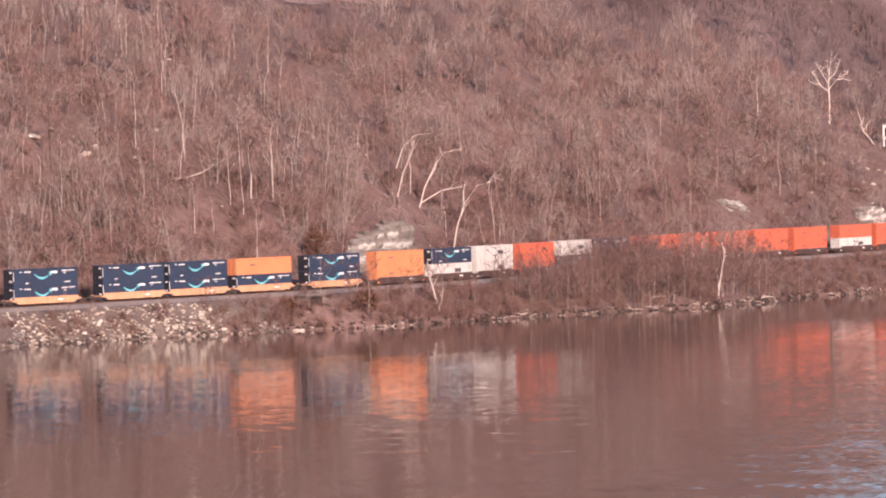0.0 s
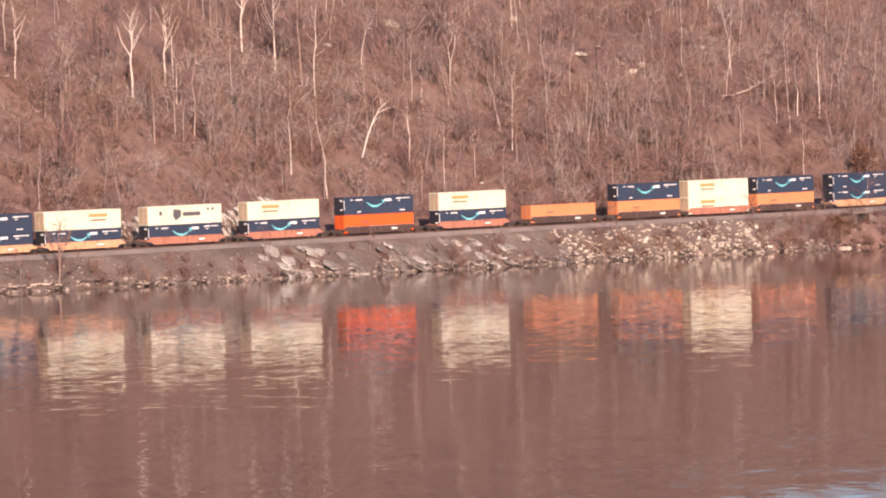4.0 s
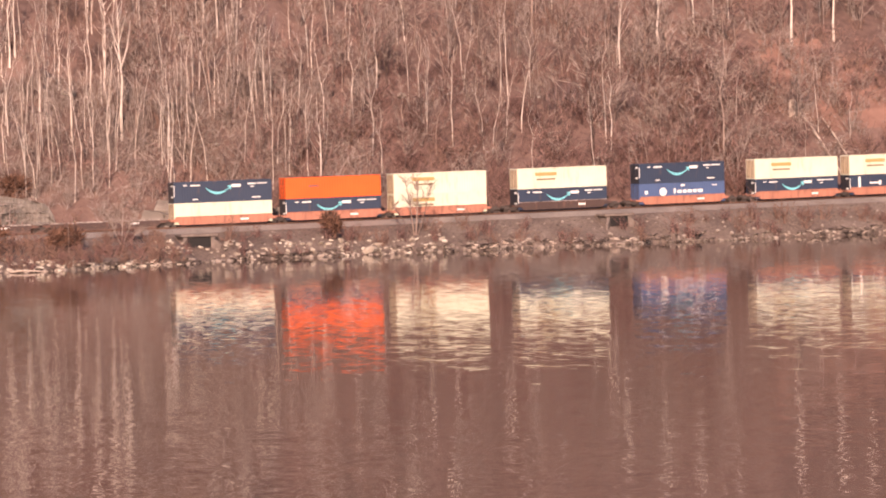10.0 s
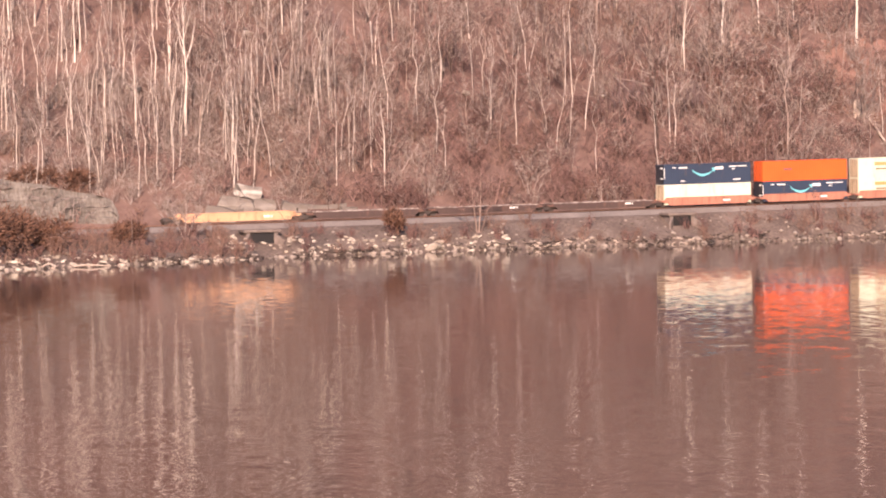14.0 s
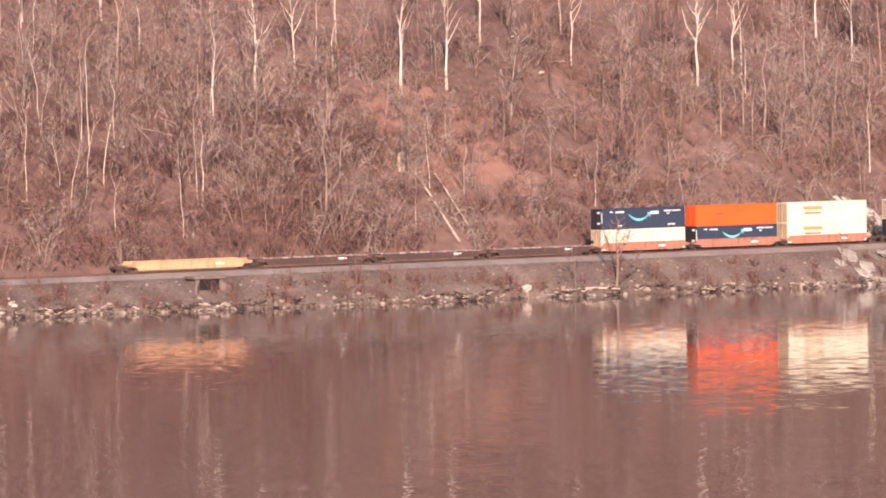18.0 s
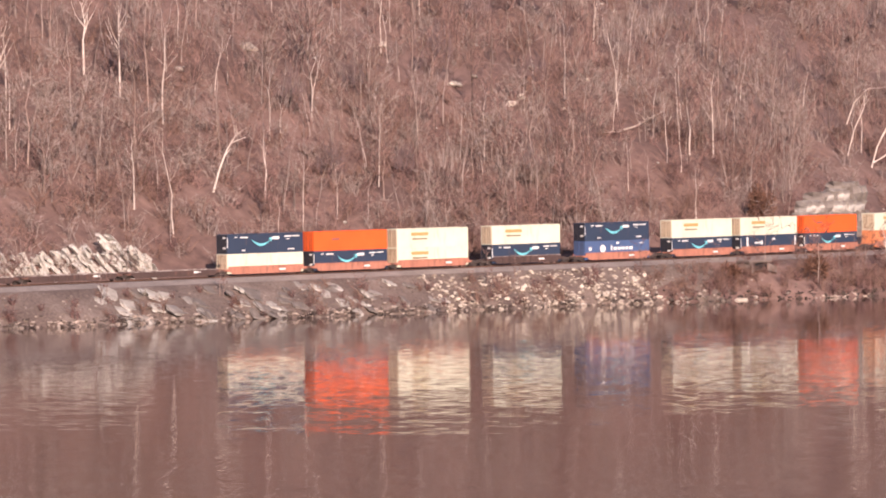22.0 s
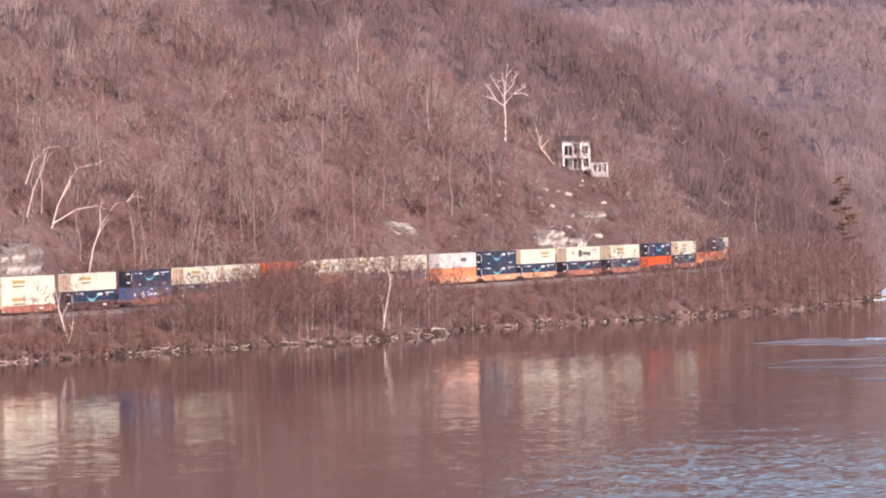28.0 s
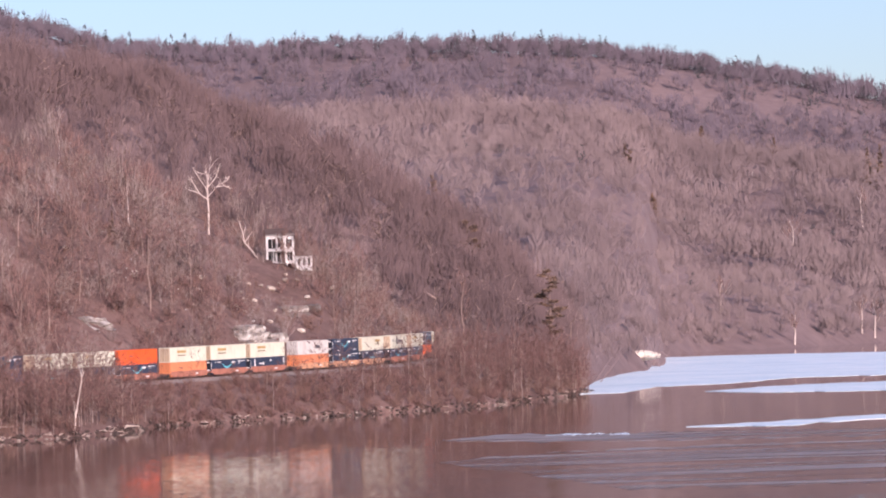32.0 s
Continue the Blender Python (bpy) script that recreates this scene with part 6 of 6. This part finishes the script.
bent_tree("forked_tree", [([(0, -0.3, 0), (0.2, 3.2, 0), (0.0, 6.4, 0), (0.4, 9.0, 0)], 0.19), ([(0.1, 0.4, 0), (1.6, 2.4, 0), (3.2, 4.6, 0)], 0.1), ([(0, 3, 0), (-1.0, 5.4, 0), (-1.6, 7.6, 0)], 0.09), ([(0, 3.6, 0), (1.3, 5.8, 0), (1.9, 7.6, 0)], 0.09)], GREY, "bare forked tree over the water with a fallen pale log", -222, -10.6, seed=8, twig=34)
bent_tree("multi_stem_tree", [([(0, -0.3, 0), (-0.5, 4, 0), (-1.2, 8.4, 0)], 0.13), ([(0.2, -0.2, 0), (0.5, 4, 0), (0.6, 9.0, 0)], 0.13), ([(0.4, -0.2, 0), (1.6, 3.6, 0), (2.4, 7, 0)], 0.1), ([(-0.2, -0.2, 0), (-2.0, 3.0, 0), (-3.0, 4.6, 0)], 0.08)], GREY, "bare tree of several grey stems on the bank", -315, -8.5, seed=9, twig=34)
bent_tree("bank_tree", [([(0, -0.3, 0), (0.2, 3.0, 0), (0.4, 6.0, 0)], 0.07), ([(0, 0, 0), (-1.0, 2.4, 0), (-1.8, 4.6, 0)], 0.055), ([(0, 0, 0), (1.2, 2.6, 0), (2.2, 4.2, 0)], 0.055), ([(0, 0, 0), (2.0, 1.6, 0.5), (3.4, 2.2, 0.5)], 0.05)], (M["light_bark"], M["grey_twig"]), "low bare tree with pale twigs beside the culvert", -358, -12, seed=10, twig=60)
for k, (s, n) in enumerate(((-160, -8), (-104, -9), (-110, -9.5), (-62, -11), (-262, -8.5), (-182, -9), (-30, -12), (2, -13), (22, -16), (40, -20), (52, -24))):
    bent_tree("sapling", [([(0, -0.2, 0), (0.1, 2.4, 0), (0.3 - 0.1 * k % 3, 5.0 + k % 4, 0)], 0.07), ([(0.5, -0.2, 0.3), (0.8, 2, 0.3), (0.8, 4.2, 0.3)], 0.05)], GREY, "slim bare sapling on the river bank", s, n, "sapling", 40 + k, 12)


def log(s, n, length, r, turn, label):
    pts = [Vector((length * (u - 0.5), 0.1 * math.sin(9 * u), 0.12 * math.sin(4 * u))) for u in (0, 0.33, 0.66, 1.0)]
    v, f = [], []
    limb_tube(v, f, pts, [r, r * 0.9, r * 0.75, r * 0.4], 7)
    limb_tube(v, f, [pts[2], pts[2] + Vector((0.5, 0.3, 0.6))], [r * 0.4, 0.02], 5)
    ob = new("fallen_log", tri_mesh("fallen_log", np.array(v), np.array(f), [M["drift"]]))
    p = land(s, n)
    ob.matrix_basis = pose(p.x, p.y, max(p.z, 0.1) + r * 0.7, 0, 0, turn)
    tagged(ob, label, "log", "fallen logs")


log(-225, -11.2, 5.5, 0.22, 35, "pale driftwood log lying on the waterline")
log(82, -27.5, 13, 0.3, 58, "long dark log along the stony spit")
log(46, -22, 8, 0.2, 60, "fallen log in the scrub of the bank")
log(-375, -30, 4.5, 0.13, 35, "pale driftwood at the foot of the bank")
log(-190, 50, 6, 0.2, 70, "dark fallen trunk among bare trees")


def fallen_tree(a, b, r, mat, label, seed):
    """A trunk lying down the slope between two spots, with broken limbs."""
    rng = random.Random(seed)
    pts = [land(a[0] + (b[0] - a[0]) * u, a[1] + (b[1] - a[1]) * u) + Vector((0, 0, 0.5 + 0.4 * (1 - u))) for u in (0, 0.25, 0.5, 0.75, 1.0)]
    v, f = [], []
    limb_tube(v, f, pts, [r * 0.6, r * 0.8, r * 0.9, r, r * 1.1], 7)
    for _ in range(5):
        o = pts[0].lerp(pts[2], rng.random())
        e = o + Vector((rng.uniform(-1.5, 1.5), rng.uniform(-1, 0.5), rng.uniform(0.3, 1.6)))
        limb_tube(v, f, [o, o.lerp(e, 0.5) + Vector((0, 0, 0.15)), e], [r * 0.4, r * 0.25, 0.02], 4)
    tagged(new("fallen_tree", tri_mesh("fallen_tree", np.array(v), np.array(f), [M[mat]])), label, "log", "fallen logs")


fallen_tree((-233.5, 24.0), (-234.2, 10.1), 0.2, "drift", "bleached fallen trunk lying down the slope to the track", 1)
fallen_tree((-230.6, 22.1), (-231.1, 10.6), 0.15, "drift", "thin pale fallen trunk lying down the slope", 2)


fallen_tree((-15, 42), (-38, 37), 0.24, "drift", "bleached fallen trunk lying across the slope", 3)
fallen_tree((-13, 41), (-17, 39.5), 0.2, "drift", "short bleached fallen trunk on the slope", 4)


def stump():
    rng = random.Random(3)
    bm = bmesh.new()
    bmesh.ops.create_cone(bm, cap_ends=True, segments=10, radius1=0.75, radius2=0.5, depth=3.0, matrix=Matrix.Translation((0, 0, 1.0)))
    for v in bm.verts:
        v.co += Vector((rng.uniform(-1, 1), rng.uniform(-1, 1), rng.uniform(-1, 1))) * 0.22
    root = tagged(new("stump"), "splintered pale stump on the slope", "stump")
    part("wood", bm, M["drift"], root)
    root.matrix_basis = Matrix.Translation(land(-234.5, 24.6))


stump()


def evergreen(name, s, n, tall, wide, count, mat, label, seed, trunk=0.12, lift=0.0, group=""):
    root = tagged(new(name), label, "evergreen", group)
    v, f = [], []
    limb_tube(v, f, [Vector((0, 0, -0.4)), Vector((0.1, 0, tall * 0.5)), Vector((0, 0, tall * 0.97))], [trunk, trunk * 0.7, 0.02], 6)
    part("trunk", tri_mesh("trunk", np.array(v), np.array(f), [M["bark"]]), None, root)
    cv, cf = bush_parts(seed, tall, wide, count * 2) if mat == "red_needle" else conifer_parts(seed, tall * (1 - lift), wide, count, 0.35)
    cv[:, 2] += tall * lift
    part("crown", tri_mesh("crown", cv, cf, [M[mat]]), None, root)
    root.matrix_basis = Matrix.Translation(land(s, n))
    return root


evergreen("juniper", -326.9, -9.0, 4.1, 1.5, 900, "red_needle", "rounded winter-brown juniper bush on the bank", 1)
evergreen("juniper", -42, -13.5, 5.2, 1.7, 900, "red_needle", "dark brown juniper bush on the bank", 2)
evergreen("juniper", -58, -9.5, 3.2, 1.9, 500, "red_needle", "dark brown juniper bush above the culvert", 3)
for k, (s, n, t, w) in enumerate(((-381, 15, 4.6, 3.0), (-373, 14.5, 4.4, 3.0), (-366, 14, 4.4, 2.8), (-394, -9.5, 8.0, 3.4), (-388, -9, 5.5, 2.6), (-388, -26, 8.0, 4.2), (-394, -29, 9.5, 5.2), (-383, -22, 7.0, 3.8), (-378, -20, 5.0, 3.2), (-366, -15, 4.4, 2.6))):
    evergreen("russet_bush", s, n, t, w, 950, "red_needle", "spreading russet brown evergreen bush", 10 + k, group="russet bushes")
def ragged_pine(spot, tall, label, seed):
    """An old pine: a bare lower trunk and uneven flat plates of needles."""
    rng = random.Random(seed)
    root = tagged(new("white_pine"), label, "pine")
    v, f, cv, cf = [], [], [], []
    limb_tube(v, f, [Vector((0, 0, -0.4)), Vector((0.3, 0, tall * 0.5)), Vector((0.1, 0, tall))], [0.3, 0.2, 0.04], 7)
    for k in range(17):
        u = 0.34 + 0.64 * k / 16
        a = rng.uniform(0, 2 * math.pi)
        reach = rng.uniform(0.6, 1.25) * (5.2 * (1.05 - u) + 1.6)
        o = Vector((0.3 * (1 - u), 0, tall * u))
        e = o + Vector((math.cos(a) * reach, math.sin(a) * reach, reach * rng.uniform(-0.05, 0.25)))
        limb_tube(v, f, [o, o.lerp(e, 0.5), e], [0.09, 0.06, 0.02], 4)
        for _ in range(80):
            p = o.lerp(e, rng.uniform(0.3, 1.0)) + Vector((rng.gauss(0, 0.5), rng.gauss(0, 0.5), rng.gauss(0.1, 0.16)))
            sliver(cv, cf, p, p + Vector((rng.uniform(-1, 1), rng.uniform(-1, 1), rng.uniform(-0.2, 0.6))) * 1.0, 0.2, rng)
    part("trunk", tri_mesh("trunk", np.array(v), np.array(f), [M["bark"]]), None, root)
    part("crown", tri_mesh("crown", np.array(cv), np.array(cf), [M["needle"]]), None, root)
    root.matrix_basis = Matrix.Translation(spot)


ragged_pine(land(352, -8), 23, "tall ragged pine standing over the point", 77)
ragged_pine(Vector((math.sin(0.1575) * 1190, math.cos(0.1575) * 1190, float(far_height(0.1575, 1190)) - 4.0)), 14, "ragged pine rising from the brown woods", 78)
evergreen("juniper", -23.5, 12.5, 9.5, 2.7, 1300, "red_needle", "dark brown juniper beside the rock outcrop", 31, 0.2)
for k, (s, n, t) in enumerate(((38, -14, 5.5), (30, -13, 4.5), (64, -18, 5), (376, 60, 12), (230, 56, 7), (318, 90, 8))):
    evergreen("cedar", s, n, t, 1.3, 220, "needle", "small dull green cedar among bare trees", 40 + k, 0.1, 0.1, "cedars")


# ---- the house above the line ----
def house():
    root = tagged(new("house"), "white clapboard house with dark windows among trees on the hill", "house")
    p = land(312, 47)
    root.matrix_basis = pose(p.x, p.y, p.z - 0.3, 0, 0, math.degrees(math.atan2(-p.x, p.y)))
    # walls as four slabs with window openings in the front
    w, d, h = 6.8, 6.6, 7.0

    def wall_with_holes(x0, x1, y, z1, holes):
        xs = sorted({x0, x1, *[c for q in holes for c in q[:2]]})
        zs = sorted({0.0, z1, *[c for q in holes for c in q[2:]]})
        bm = bmesh.new()
        for a, b in zip(xs, xs[1:]):
            for c, e in zip(zs, zs[1:]):
                if not any(q[0] <= a and b <= q[1] and q[2] <= c and e <= q[3] for q in holes):
                    add_box(bm, a, b, y, y + 0.25, c, e)
        return bm

    holes = [(-2.9, -1.2, 0.5, 2.9), (-0.7, 1.0, 0.2, 2.7), (1.5, 2.9, 0.7, 2.8), (-2.9, -1.0, 3.6, 5.9), (-0.5, 0.8, 3.9, 6.2), (1.4, 2.8, 4.0, 5.8)]
    front = part("front_wall", wall_with_holes(-w / 2, w / 2, -d / 2, h, holes), M["house"], root)
    for a, b, c, e in holes:
        win = part("window", box(a, b, -d / 2 + 0.16, -d / 2 + 0.2, c, e), M["black"], front, "dark window")
        part("mullion", box((a + b) / 2 - 0.05, (a + b) / 2 + 0.05, -d / 2 + 0.12, -d / 2 + 0.16, c, e), M["house"], win)
        part("window_sill", box(a - 0.1, b + 0.1, -d / 2 - 0.1, -d / 2 + 0.1, c - 0.12, c), M["house"], win)
    for x in (-w / 2, w / 2 - 0.25):
        part("side_wall", box(x, x + 0.25, -d / 2 + 0.25, d / 2 - 0.25, 0, h), M["house"], root)
    part("back_wall", box(-w / 2, w / 2, d / 2 - 0.25, d / 2, 0, h), M["house"], root)
    for y in (-1, 1):
        bm = bmesh.new()
        q = [bm.verts.new(c) for c in ((-w / 2 - 0.3, y * (d / 2 + 0.4), h - 0.25), (w / 2 + 0.3, y * (d / 2 + 0.4), h - 0.25), (w / 2 + 0.3, 0, h + 1.5), (-w / 2 - 0.3, 0, h + 1.5))]
        face = bm.faces.new(q)
        bmesh.ops.solidify(bm, geom=[face], thickness=0.15)
        part("roof", bm, M["roof"], root)
    for x in (w / 2 + 0.1,):
        wing = part("wing", box(x, x + 4.2, -2.2, 2.0, -1.8, 1.7), M["house"], root, "low white wing")
        for k in range(3):
            part("wing_window", box(x + 0.7 + 1.2 * k, x + 1.25 + 1.2 * k, -2.24, -2.18, -0.4, 1.2), M["black"], wing, "dark window")
        part("wing_roof", box(x - 0.1, x + 4.5, -2.5, 2.2, 1.7, 1.88), M["roof"], root)
    part("chimney", box(-2.6, -1.9, 0.3, 1.0, h, h + 2.6), M["concrete"], root)
    part("porch_roof", box(-1.8, 1.8, -d / 2 - 1.5, -d / 2, 2.9, 3.05), M["house"], root)
    for x in (-1.6, 1.6):
        part("porch_post", box(x - 0.1, x + 0.1, -d / 2 - 1.4, -d / 2 - 1.2, -0.6, 2.9), M["house"], root)


house()
for k, (s, n, tall) in enumerate(((306, 44, 10), (309, 41, 12), (302, 42, 9), (313, 40, 11), (316, 42, 9), (311.5, 43, 10), (319, 41, 8))):
    w, t = tree_parts(330 + k, tall, 0.12, limbs=11, twigs=7, crown0=0.15, spread=0.35, fine=2.4, sides=5, fork=True, limb=0.7)
    tree_thing("bare_tree", (w, t), (M["bark"], M["twig"]), "bare grey brown tree in front of the white house", "tree", Matrix.Translation(land(s, n, 0.2)), "trees by the house")


# ---- beyond the point ----
def far_spot(az, d):
    return Vector((math.sin(az) * d, math.cos(az) * d, float(far_height(az, d))))


def far_tree(az, d, tall, mats, label, seed, name="far_tree"):
    w, t = tree_parts(seed, tall, 0.3, limbs=10, twigs=6, crown0=0.35, spread=0.4, fine=4.0, sides=5, fork=True)
    w[0][:, :2] *= 1.6
    tree_thing(name, (w, t), mats, label, "tree", Matrix.Translation(far_spot(az, d) - Vector((0, 0, 0.5))), "trees on the far shore")


far_tree(0.2365, 2350, 26, PALE, "spreading pale-limbed tree on the far slope", 401, "spreading_tree")
far_tree(0.2185, 2010, 18, PALE, "white tree on the far shore", 402)
far_tree(0.2360, 1985, 15, PALE, "leaning white tree on the far shore", 403)
far_tree(0.2525, 2120, 20, PALE, "white birch on the far shore", 404)
far_tree(0.2555, 2130, 20, PALE, "white birch on the far shore", 405)
far_tree(0.254, 2600, 26, PALE, "pale tree on the distant slope", 406)
for k, (az, d, t) in enumerate(((0.216, 3050, 26), (0.2335, 3000, 24), (0.256, 2850, 30), (0.259, 2860, 34), (0.2615, 2870, 30), (0.197, 2300, 20), (0.203, 2280, 18), (0.15, 1750, 26), (0.153, 1700, 20))):
    root = tagged(new("far_conifer"), "dark conifer on the distant slope", "conifer", "conifers on the far slope")
    cv, cf = conifer_parts(500 + k, t, 5.5, 160, 0.3)
    part("crown", tri_mesh("crown", cv, cf, [M["needle"]]), None, root)
    part("trunk", bar(bmesh.new(), (0, 0, -1), (0, 0, t * 0.6), 0.4, 6), M["bark"], root)
    root.matrix_basis = Matrix.Translation(far_spot(az, d))
rock = new("shore_rock", ROCKS[2])
rock.matrix_basis = Matrix.LocRotScale(far_spot(0.1985, 1400) + Vector((0, 0, 0.8)), Euler((0, 0, 0.3)), (11, 7, 4.5))
tagged(rock, "large pale rock at the tip of the far spit", "rock", "boulders")
for az, d in ((0.2275, 2760), (0.232, 2770)):
    root = tagged(new("far_house"), "tiny white house on the distant slope", "house", "houses on the far slope")
    part("walls", box(-1.8, 1.8, -2.4, 2.4, -1, 3), M["house"], root)
    bm = bmesh.new()
    v = [bm.verts.new(c) for c in ((-2.1, -2.7, 3), (2.1, -2.7, 3), (2.1, 2.7, 3), (-2.1, 2.7, 3), (-2.1, 0, 4.6), (2.1, 0, 4.6))]
    for q in ((0, 1, 5, 4), (2, 3, 4, 5), (1, 2, 5), (3, 0, 4), (3, 2, 1, 0)):
        bm.faces.new([v[i] for i in q])
    part("roof", bm, M["roof"], root)
    root.matrix_basis = Matrix.Translation(far_spot(az, d))


def motions():
    times = [2.0 * k for k in range(17)]
    for thing, s, z in RIDERS:
        walk(thing, [(t, at_track(s + SPEED * t, 0.0, float(rail_z(s + SPEED * t)) + z, bent=True, tilt=0.475)) for t in times])


motions()
